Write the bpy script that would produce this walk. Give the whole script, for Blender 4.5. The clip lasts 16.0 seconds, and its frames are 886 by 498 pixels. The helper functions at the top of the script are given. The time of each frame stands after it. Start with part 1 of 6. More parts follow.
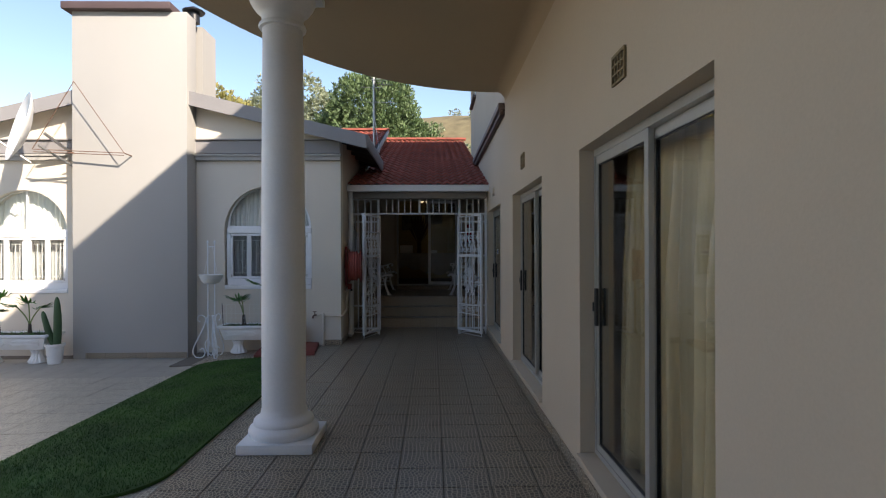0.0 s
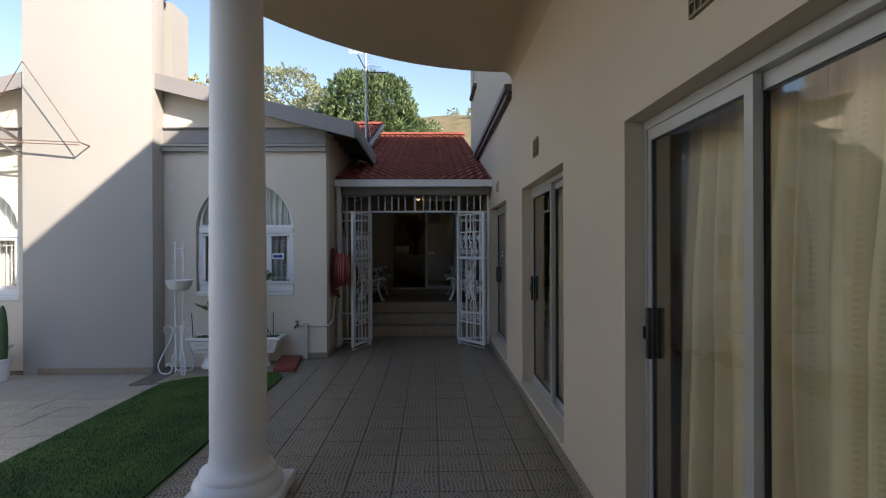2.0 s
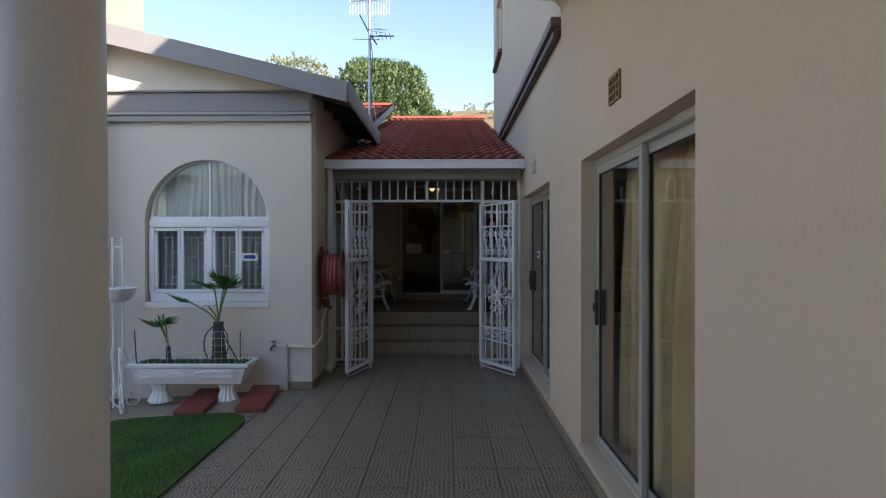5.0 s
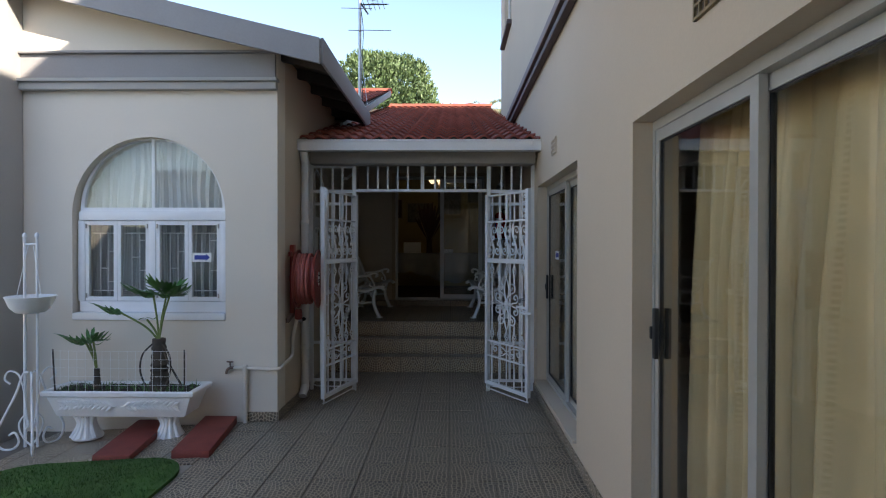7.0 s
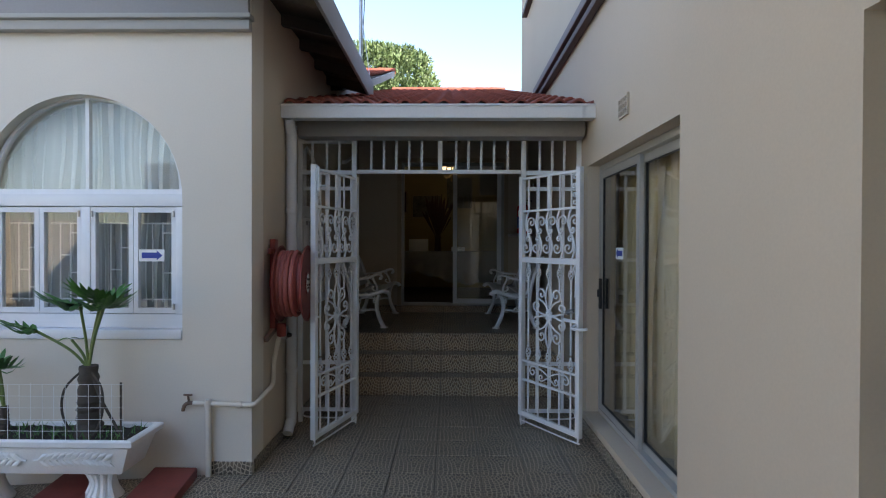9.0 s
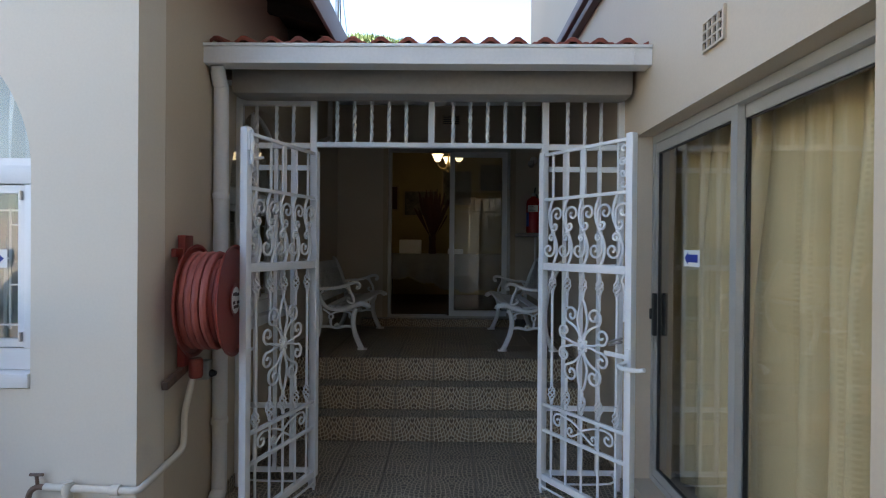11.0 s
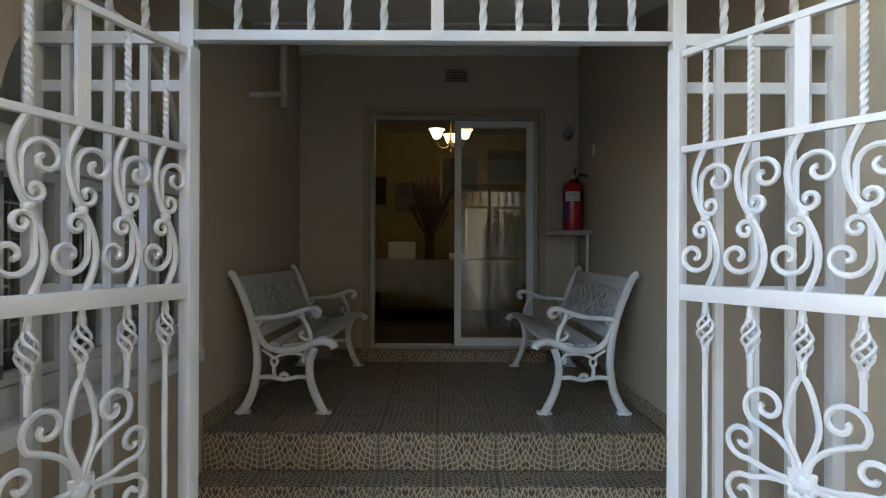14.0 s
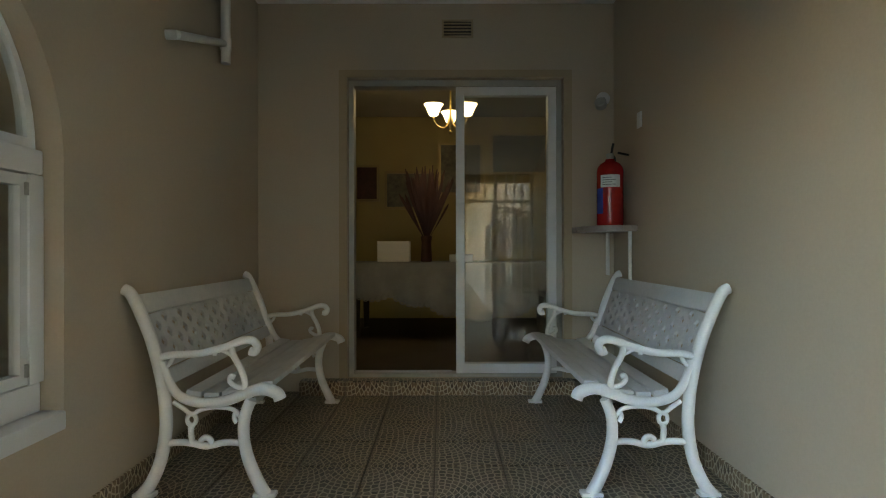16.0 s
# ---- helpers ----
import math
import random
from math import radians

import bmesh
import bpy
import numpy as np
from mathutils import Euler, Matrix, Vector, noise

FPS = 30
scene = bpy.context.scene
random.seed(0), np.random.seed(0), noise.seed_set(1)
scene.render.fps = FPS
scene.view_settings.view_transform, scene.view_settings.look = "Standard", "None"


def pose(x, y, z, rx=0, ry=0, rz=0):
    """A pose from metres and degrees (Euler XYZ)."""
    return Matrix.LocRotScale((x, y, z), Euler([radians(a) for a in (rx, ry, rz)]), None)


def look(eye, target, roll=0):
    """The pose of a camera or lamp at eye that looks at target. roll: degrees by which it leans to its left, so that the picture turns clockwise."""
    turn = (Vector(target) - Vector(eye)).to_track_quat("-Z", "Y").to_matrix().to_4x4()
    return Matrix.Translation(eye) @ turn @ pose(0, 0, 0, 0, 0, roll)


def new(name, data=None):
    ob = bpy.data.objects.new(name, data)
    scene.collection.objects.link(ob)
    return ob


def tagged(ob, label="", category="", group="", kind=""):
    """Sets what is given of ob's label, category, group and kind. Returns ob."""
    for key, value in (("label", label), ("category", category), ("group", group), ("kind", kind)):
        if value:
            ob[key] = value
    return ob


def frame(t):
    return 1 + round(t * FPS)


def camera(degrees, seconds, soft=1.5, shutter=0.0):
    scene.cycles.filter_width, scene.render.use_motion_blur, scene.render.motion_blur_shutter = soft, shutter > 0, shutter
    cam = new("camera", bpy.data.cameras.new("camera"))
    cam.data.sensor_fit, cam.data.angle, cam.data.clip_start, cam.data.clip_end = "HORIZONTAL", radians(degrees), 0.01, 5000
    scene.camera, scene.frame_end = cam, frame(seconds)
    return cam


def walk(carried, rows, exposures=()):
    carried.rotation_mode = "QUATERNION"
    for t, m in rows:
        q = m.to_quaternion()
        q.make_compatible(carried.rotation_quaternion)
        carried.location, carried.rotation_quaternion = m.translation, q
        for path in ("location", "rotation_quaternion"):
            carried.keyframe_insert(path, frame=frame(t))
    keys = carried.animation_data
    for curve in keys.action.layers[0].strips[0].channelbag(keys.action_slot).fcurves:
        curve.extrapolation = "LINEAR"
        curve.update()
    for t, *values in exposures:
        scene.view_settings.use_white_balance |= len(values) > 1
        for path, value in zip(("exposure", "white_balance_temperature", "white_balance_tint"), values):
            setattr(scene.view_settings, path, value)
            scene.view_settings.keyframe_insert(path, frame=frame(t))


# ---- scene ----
cam = camera(79.0, 16.0, soft=1.1)
PATH = [
    (0, (0.007, -0.428, 1.501), (0.045, 1.571, 1.5), -0.2),
    (0.5, (0.018, -0.216, 1.5), (0.064, 1.783, 1.499), -0.0),
    (1, (0.028, -0.007, 1.512), (0.077, 1.992, 1.512), -0.1),
    (1.5, (0.026, 0.207, 1.517), (0.077, 2.206, 1.517), -0.2),
    (2, (0.022, 0.47, 1.527), (0.068, 2.469, 1.526), -0.2),
    (2.5, (0.001, 0.77, 1.536), (0.039, 2.77, 1.532), -0.2),
    (3, (0.011, 1.081, 1.528), (0.037, 3.081, 1.524), 0.0),
    (3.5, (0.014, 1.368, 1.546), (0.025, 3.368, 1.535), -0.0),
    (4, (-0.003, 1.657, 1.553), (-0.003, 3.657, 1.541), -0.0),
    (6.5, (0.081, 3.063, 1.537), (0.054, 5.062, 1.527), -0.0),
    (7, (0.083, 3.347, 1.541), (0.052, 5.346, 1.527), 0.1),
    (7.5, (0.027, 3.604, 1.542), (0.001, 5.604, 1.528), 0.1),
    (8, (-0.008, 3.909, 1.537), (-0.037, 5.909, 1.522), 0.1),
    (8.5, (-0.076, 4.208, 1.53), (-0.103, 6.208, 1.513), 0.2),
    (9, (-0.137, 4.517, 1.513), (-0.164, 6.517, 1.494), 0.2),
    (11.5, (-0.115, 6.033, 1.499), (-0.132, 8.033, 1.49), 0.5),
    (12, (-0.135, 6.327, 1.518), (-0.151, 8.327, 1.506), 0.4),
    (12.5, (-0.155, 6.629, 1.506), (-0.16, 8.629, 1.501), 0.2),
    (13, (-0.152, 6.925, 1.511), (-0.156, 8.925, 1.503), 0.1),
    (13.5, (-0.198, 7.224, 1.512), (-0.193, 9.224, 1.507), 0.1),
    (14, (-0.209, 7.488, 1.5), (-0.205, 9.488, 1.503), 0.2),
    (14.5, (-0.198, 7.763, 1.516), (-0.191, 9.762, 1.506), 0.0),
    (15, (-0.183, 8.028, 1.516), (-0.187, 10.028, 1.507), -0.15),
    (16, (-0.195, 8.484, 1.516), (-0.192, 10.484, 1.516), -0.1),
]
walk(cam, [(t, look(eye, target, roll)) for t, eye, target, roll in PATH], exposures=[(0, 0.86, 7050, 15), (3.5, 1.10, 7100, 15), (6.5, 1.53, 6950, 14), (9, 1.86, 7000, 14), (12, 2.78, 7150, 13), (13, 3.24, 7450, 12), (13.5, 3.22, 7600, 12), (14.5, 3.46, 7950, 10), (15, 3.64, 8050, 9), (16, 4.12, 8400, 4)])

# ---- light ----
SUN = Vector((1.0, -1.05, 0.86)).normalized()
world = bpy.data.worlds.new("world")
scene.world = world
world.use_nodes = True
wn, wl = world.node_tree.nodes, world.node_tree.links
sky = wn.new("ShaderNodeTexSky")
sky.sky_type, sky.sun_disc = "NISHITA", False
sky.ozone_density, sky.dust_density = 2.0, 0.5
sky.sun_elevation = math.asin(SUN.z)
sky.sun_rotation = math.atan2(SUN.x, SUN.y)
wn["Background"].inputs["Strength"].default_value = 0.148
wl.new(sky.outputs[0], wn["Background"].inputs["Color"])
sun = new("sun", bpy.data.lights.new("sun", "SUN"))
sun.data.energy, sun.data.angle, sun.data.color = 5.0, radians(0.5), (1.0, 0.93, 0.82)
sun.matrix_world = look((0, 0, 30), Vector((0, 0, 30)) - SUN)

# ---- materials ----
def material(name, color, rough=0.6, metal=0.0, vary=0.12, scale=3.0, grain=60.0, bump=0.0, spec=0.5, tint=None, island=False, obvar=0.0, detail=6.0):
    """A surface with variation at two scales, fine relief and, for pieces, a little difference from piece to piece."""
    m = bpy.data.materials.new(name)
    m.use_nodes = True
    n, l = m.node_tree.nodes, m.node_tree.links
    b = n["Principled BSDF"]
    b.inputs["Metallic"].default_value = metal
    b.inputs["Specular IOR Level"].default_value = spec
    co = n.new("ShaderNodeTexCoord")
    big, fine = n.new("ShaderNodeTexNoise"), n.new("ShaderNodeTexNoise")
    for tex, sc in ((big, scale), (fine, grain)):
        tex.inputs["Scale"].default_value, tex.inputs["Detail"].default_value = sc, detail
        l.new(co.outputs["Object"], tex.inputs["Vector"])
    both = n.new("ShaderNodeMix")
    both.inputs["Factor"].default_value = 0.4
    l.new(big.outputs["Fac"], both.inputs["A"]), l.new(fine.outputs["Fac"], both.inputs["B"])
    ramp = n.new("ShaderNodeMapRange")
    ramp.inputs["From Min"].default_value, ramp.inputs["From Max"].default_value = 0.3, 0.7
    l.new(both.outputs["Result"], ramp.inputs["Value"])
    mix = n.new("ShaderNodeMix")
    mix.data_type = "RGBA"
    dark = [c * (1 - vary) for c in color]
    light = [min(1, c * (1 + vary)) for c in (tint or color)]
    mix.inputs["A"].default_value, mix.inputs["B"].default_value = (*dark, 1), (*light, 1)
    l.new(ramp.outputs["Result"], mix.inputs["Factor"])
    out = mix.outputs["Result"]
    if obvar or island:
        hsv = n.new("ShaderNodeHueSaturation")
        src = n.new("ShaderNodeNewGeometry").outputs["Random Per Island"] if island else n.new("ShaderNodeObjectInfo").outputs["Random"]
        mr = n.new("ShaderNodeMapRange")
        mr.inputs["To Min"].default_value, mr.inputs["To Max"].default_value = 1 - obvar, 1 + obvar
        l.new(src, mr.inputs["Value"]), l.new(mr.outputs["Result"], hsv.inputs["Value"]), l.new(out, hsv.inputs["Color"])
        out = hsv.outputs["Color"]
    l.new(out, b.inputs["Base Color"])
    rr = n.new("ShaderNodeMapRange")
    rr.inputs["To Min"].default_value, rr.inputs["To Max"].default_value = max(0.02, rough - 0.08), min(1, rough + 0.08)
    l.new(fine.outputs["Fac"], rr.inputs["Value"]), l.new(rr.outputs["Result"], b.inputs["Roughness"])
    if bump:
        bp = n.new("ShaderNodeBump")
        bp.inputs["Strength"].default_value, bp.inputs["Distance"].default_value = bump, 0.004
        l.new(both.outputs["Result"], bp.inputs["Height"]), l.new(bp.outputs["Normal"], b.inputs["Normal"])
    return m


def glass_material(name, tint=(0.96, 0.965, 0.95)):
    m = bpy.data.materials.new(name)
    m.use_nodes = True
    n, l = m.node_tree.nodes, m.node_tree.links
    n.remove(n["Principled BSDF"])
    clear, shiny, mix, fr = n.new("ShaderNodeBsdfTransparent"), n.new("ShaderNodeBsdfGlossy"), n.new("ShaderNodeMixShader"), n.new("ShaderNodeLayerWeight")
    steep, share = n.new("ShaderNodeMath"), n.new("ShaderNodeMath")
    steep.operation, steep.inputs[1].default_value = "POWER", 3.6
    share.operation, share.inputs[1].default_value, share.inputs[2].default_value = "MULTIPLY_ADD", 0.84, 0.05
    clear.inputs["Color"].default_value = (*tint, 1)
    shiny.inputs["Roughness"].default_value = 0.01
    fr.inputs["Blend"].default_value = 0.5
    l.new(fr.outputs["Facing"], steep.inputs[0]), l.new(steep.outputs[0], share.inputs[0]), l.new(share.outputs[0], mix.inputs[0])
    l.new(clear.outputs[0], mix.inputs[1]), l.new(shiny.outputs[0], mix.inputs[2])
    l.new(mix.outputs[0], n["Material Output"].inputs["Surface"])
    return m


def tile_material(name, stone, stone2, grout, rough, top=0.148):
    """Printed fan-set pebbles on a glazed tile: small stones in arcs round its two upper corners."""
    m = bpy.data.materials.new(name)
    m.use_nodes = True
    n, l = m.node_tree.nodes, m.node_tree.links
    b = n["Principled BSDF"]
    co = n.new("ShaderNodeTexCoord")
    sep = n.new("ShaderNodeSeparateXYZ")
    l.new(co.outputs["Object"], sep.inputs[0])

    def calc(op, a, c=None):
        q = n.new("ShaderNodeMath")
        q.operation = op
        for k, v in enumerate((a, c)):
            if v is None:
                continue
            if isinstance(v, (int, float)):
                q.inputs[k].default_value = v
            else:
                l.new(v, q.inputs[k])
        return q.outputs[0]

    x, y = calc("SUBTRACT", 0.150, calc("ABSOLUTE", sep.outputs[0])), calc("SUBTRACT", top + 0.004, sep.outputs[1])
    rad = calc("SQRT", calc("ADD", calc("MULTIPLY", x, x), calc("MULTIPLY", y, y)))
    ang = calc("ARCTAN2", x, y)
    comb = n.new("ShaderNodeCombineXYZ")
    l.new(calc("MULTIPLY", rad, 34.0), comb.inputs[0])
    l.new(calc("MULTIPLY", ang, calc("MULTIPLY", calc("ADD", rad, 0.04), 28.0)), comb.inputs[1])
    edge, cell = n.new("ShaderNodeTexVoronoi"), n.new("ShaderNodeTexVoronoi")
    edge.feature = "DISTANCE_TO_EDGE"
    for v in (edge, cell):
        v.voronoi_dimensions = "2D"
        v.inputs["Scale"].default_value, v.inputs["Randomness"].default_value = 1.0, 0.42
        l.new(comb.outputs[0], v.inputs["Vector"])
    step = n.new("ShaderNodeMapRange")
    step.inputs["From Min"].default_value, step.inputs["From Max"].default_value = 0.05, 0.16
    l.new(edge.outputs["Distance"], step.inputs["Value"])
    cmix = n.new("ShaderNodeMix")
    cmix.data_type = "RGBA"
    cmix.inputs["A"].default_value, cmix.inputs["B"].default_value = (*stone, 1), (*stone2, 1)
    sepc = n.new("ShaderNodeSeparateColor")
    l.new(cell.outputs["Color"], sepc.inputs[0]), l.new(sepc.outputs[0], cmix.inputs["Factor"])
    gmix = n.new("ShaderNodeMix")
    gmix.data_type = "RGBA"
    gmix.inputs["A"].default_value = (*grout, 1)
    l.new(cmix.outputs["Result"], gmix.inputs["B"]), l.new(step.outputs["Result"], gmix.inputs["Factor"])
    rim = n.new("ShaderNodeMapRange")
    rim.inputs["From Min"].default_value, rim.inputs["From Max"].default_value = 0.134, 0.137
    l.new(calc("ABSOLUTE", sep.outputs[0]), rim.inputs["Value"])
    band = n.new("ShaderNodeMix")
    band.data_type = "RGBA"
    band.inputs["B"].default_value = (*[0.30 * a + 0.45 * c for a, c in zip(grout, stone2)], 1)
    l.new(calc("MULTIPLY", rim.outputs["Result"], 0.5), band.inputs["Factor"]), l.new(gmix.outputs["Result"], band.inputs["A"])
    dirt = n.new("ShaderNodeTexNoise")
    dirt.inputs["Scale"].default_value, dirt.inputs["Detail"].default_value = 1.7, 5
    geo = n.new("ShaderNodeNewGeometry")
    l.new(geo.outputs["Position"], dirt.inputs["Vector"])
    hsv = n.new("ShaderNodeHueSaturation")
    mr = n.new("ShaderNodeMapRange")
    mr.inputs["To Min"].default_value, mr.inputs["To Max"].default_value = 0.8, 1.2
    l.new(dirt.outputs["Fac"], mr.inputs["Value"]), l.new(mr.outputs["Result"], hsv.inputs["Value"])
    l.new(band.outputs["Result"], hsv.inputs["Color"]), l.new(hsv.outputs["Color"], b.inputs["Base Color"])
    rm = n.new("ShaderNodeMapRange")
    rm.inputs["To Min"].default_value, rm.inputs["To Max"].default_value = rough - 0.06, rough + 0.1
    l.new(dirt.outputs["Fac"], rm.inputs["Value"]), l.new(rm.outputs["Result"], b.inputs["Roughness"])
    bp = n.new("ShaderNodeBump")
    bp.inputs["Strength"].default_value, bp.inputs["Distance"].default_value = 0.12, 0.002
    l.new(step.outputs["Result"], bp.inputs["Height"]), l.new(bp.outputs["Normal"], b.inputs["Normal"])
    return m


def curtain_material(name, cloth, dark_tone):
    """Heavy cream cloth with soft darker upright stripes and rows of small dots."""
    m = material(name, cloth, 0.85, vary=0.10, scale=5, grain=260, bump=0.3)
    n, l = m.node_tree.nodes, m.node_tree.links
    b = n["Principled BSDF"]
    base = b.inputs["Base Color"].links[0].from_socket
    co, sep = n.new("ShaderNodeTexCoord"), n.new("ShaderNodeSeparateXYZ")
    l.new(co.outputs["Object"], sep.inputs[0])

    def band(out, per, lo, hi):
        q, w = n.new("ShaderNodeMath"), n.new("ShaderNodeMapRange")
        q.operation, q.inputs[1].default_value = "PINGPONG", per / 2
        w.inputs["From Min"].default_value, w.inputs["From Max"].default_value = lo * per / 2, hi * per / 2
        l.new(out, q.inputs[0]), l.new(q.outputs[0], w.inputs["Value"])
        return w.outputs["Result"]

    def times(a, c):
        q = n.new("ShaderNodeMath")
        q.operation = "MULTIPLY"
        l.new(a, q.inputs[0])
        if isinstance(c, float):
            q.inputs[1].default_value = c
        else:
            l.new(c, q.inputs[1])
        return q.outputs[0]

    wide = times(band(sep.outputs[1], 0.145, 0.50, 0.95), 0.5)
    dots = times(times(band(sep.outputs[1], 0.0725, 0.80, 0.86), band(sep.outputs[2], 0.022, 0.35, 0.55)), 0.35)
    both = n.new("ShaderNodeMath")
    both.operation, both.use_clamp = "ADD", True
    l.new(wide, both.inputs[0]), l.new(dots, both.inputs[1])
    mix = n.new("ShaderNodeMix")
    mix.data_type = "RGBA"
    mix.inputs["B"].default_value = (*dark_tone, 1)
    l.new(base, mix.inputs["A"]), l.new(both.outputs[0], mix.inputs["Factor"]), l.new(mix.outputs["Result"], b.inputs["Base Color"])
    return m


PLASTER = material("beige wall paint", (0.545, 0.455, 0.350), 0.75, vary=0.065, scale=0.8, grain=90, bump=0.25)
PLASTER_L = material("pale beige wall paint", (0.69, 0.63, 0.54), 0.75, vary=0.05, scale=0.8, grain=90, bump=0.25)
CHIMNEY = material("grey beige wall paint", (0.385, 0.375, 0.355), 0.8, vary=0.05, scale=0.9, grain=90, bump=0.3)
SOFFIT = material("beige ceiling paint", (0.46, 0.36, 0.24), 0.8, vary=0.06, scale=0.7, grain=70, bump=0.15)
BEAM = material("grey beige beam paint", (0.32, 0.295, 0.27), 0.6, vary=0.12, scale=3, grain=40, bump=0.15)
# net curtain with the dimness behind the lower panes put into its grey
NET_DIM = material("sheer net curtain dimmed by colour", (0.44, 0.46, 0.46), 0.9, vary=0.08, scale=5, grain=200)
GREY_TRIM = material("grey band paint", (0.27, 0.26, 0.26), 0.6, vary=0.08, bump=0.1)
DARK_TRIM = material("dark brown trim paint", (0.09, 0.06, 0.06), 0.6, vary=0.15, bump=0.1)
BROWN_TRIM = material("faded brown trim paint", (0.19, 0.145, 0.14), 0.6, vary=0.12, bump=0.1)
WHITE = material("white gloss paint", (0.80, 0.81, 0.82), 0.35, vary=0.04, scale=8, grain=150, bump=0.05)
WHITE_OLD = material("weathered white paint", (0.83, 0.83, 0.82), 0.5, vary=0.08, scale=6, grain=120, bump=0.2)
COLUMN = material("white column paint", (0.84, 0.84, 0.85), 0.45, vary=0.05, scale=2.2, grain=60, bump=0.15)
ALU = material("satin aluminium", (0.45, 0.44, 0.41), 0.4, metal=0.3, vary=0.05, scale=12, grain=200)
BLACK = material("black plastic", (0.02, 0.02, 0.022), 0.4, vary=0.2)
GLASS = glass_material("window glass")
CURTAIN = curtain_material("cream curtain cloth", (0.74, 0.60, 0.37), (0.47, 0.345, 0.18))
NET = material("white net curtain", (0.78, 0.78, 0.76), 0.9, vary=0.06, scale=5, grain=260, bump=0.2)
TURF = material("artificial grass", (0.034, 0.088, 0.012), 0.9, vary=0.35, scale=2, grain=220, bump=0.8, tint=(0.048, 0.118, 0.018))
RED_SLAB = material("red painted cement", (0.215, 0.042, 0.032), 0.6, vary=0.3, scale=6, grain=80, bump=0.3)
AIR_BRICK = material("brown fired clay", (0.25, 0.19, 0.11), 0.8, vary=0.15, bump=0.3)
ROOF = material("terracotta roof tile", (0.27, 0.066, 0.041), 0.75, vary=0.25, scale=5, grain=50, bump=0.4, obvar=0.18)
GUTTER = material("white gutter paint", (0.72, 0.71, 0.69), 0.4, vary=0.07, scale=3, grain=60)
DARK = material("dark timber", (0.06, 0.045, 0.035), 0.7, vary=0.25, bump=0.3)
BARK = material("bark", (0.075, 0.06, 0.048), 0.9, vary=0.4, scale=8, grain=40, bump=0.8)
ROOM = material("yellow ochre room paint", (0.42, 0.34, 0.16), 0.8, vary=0.06)
ROOM_DARK = material("room plaster", (0.45, 0.42, 0.36), 0.85, vary=0.06)
REEL_RED = material("red enamel", (0.24, 0.035, 0.025), 0.4, vary=0.15, scale=7, grain=90)
HOSE = material("faded red hose rubber", (0.35, 0.085, 0.065), 0.55, vary=0.15, scale=20, grain=150)
EXT_RED = material("bright red enamel", (0.42, 0.018, 0.018), 0.22, vary=0.05)
STEEL = material("dull steel", (0.45, 0.45, 0.45), 0.4, metal=0.9, vary=0.1)
SOIL = material("dark soil", (0.035, 0.028, 0.02), 0.95, vary=0.4, scale=20, grain=90, bump=1.0)
# white lace; the dimness of the dining room is put into this grey
CLOTH = material("white lace cloth darkened for the dim room", (0.34, 0.34, 0.32), 0.9, vary=0.15, scale=9, grain=200, bump=0.2)
LEAF = material("green leaf", (0.035, 0.13, 0.025), 0.45, vary=0.3, scale=12, grain=60, tint=(0.07, 0.20, 0.04))
LEAF_BACK = material("cactus green", (0.05, 0.10, 0.04), 0.6, vary=0.2)
BLUE = material("blue print", (0.02, 0.045, 0.30), 0.5, vary=0.05)
PAPER = material("white label", (0.82, 0.82, 0.80), 0.5, vary=0.03)
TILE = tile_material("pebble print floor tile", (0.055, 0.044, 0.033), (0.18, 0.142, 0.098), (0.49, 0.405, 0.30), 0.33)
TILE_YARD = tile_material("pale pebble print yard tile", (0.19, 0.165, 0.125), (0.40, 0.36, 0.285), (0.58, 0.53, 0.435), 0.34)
TILE_RISER = tile_material("pebble print riser tile", (0.10, 0.06, 0.035), (0.27, 0.18, 0.10), (0.60, 0.50, 0.36), 0.4, 0.092)
GROUT = material("brown grout", (0.16, 0.135, 0.11), 0.85, vary=0.15, bump=0.2)
YARD = material("pale yard tile", (0.36, 0.33, 0.28), 0.45, vary=0.12, scale=4, grain=60, bump=0.2, obvar=0.07)
EARTH = material("dry earth and grass", (0.17, 0.14, 0.075), 0.95, vary=0.35, scale=0.4, grain=6, bump=0.5)

MARBLE = material("pinkish marble", (0.34, 0.28, 0.25), 0.3, vary=0.25, scale=14, grain=60)
RUST = material("rusty brown metal", (0.17, 0.10, 0.07), 0.6, vary=0.3, scale=20, grain=90, bump=0.3)
STALK = material("yellow green stalk", (0.16, 0.22, 0.06), 0.5, vary=0.2)
GILT = material("dull gilt", (0.38, 0.30, 0.16), 0.4, metal=0.5, vary=0.15)
CANVAS = material("dark painted canvas", (0.07, 0.08, 0.075), 0.6, vary=0.6, scale=5, grain=25, tint=(0.16, 0.15, 0.12))
CANVAS_RED = material("dark red brown", (0.07, 0.025, 0.02), 0.6, vary=0.4, scale=6, grain=30)
BRASS = material("aged brass", (0.42, 0.31, 0.14), 0.35, metal=0.9, vary=0.15)
PINE = material("dark green foliage", (0.045, 0.09, 0.030), 0.6, vary=0.3, scale=0.8, grain=6, tint=(0.13, 0.19, 0.08), island=True, obvar=0.3)
GUM = material("grey green foliage", (0.20, 0.24, 0.15), 0.6, vary=0.25, scale=0.8, grain=6, tint=(0.28, 0.31, 0.2), island=True, obvar=0.3)
YELLOW_LEAF = material("yellow green foliage", (0.25, 0.24, 0.07), 0.6, vary=0.25, scale=0.8, grain=6, tint=(0.34, 0.31, 0.11), island=True, obvar=0.3)
BULB = material("lit white glass", (0.85, 0.80, 0.70), 0.4, vary=0.03)
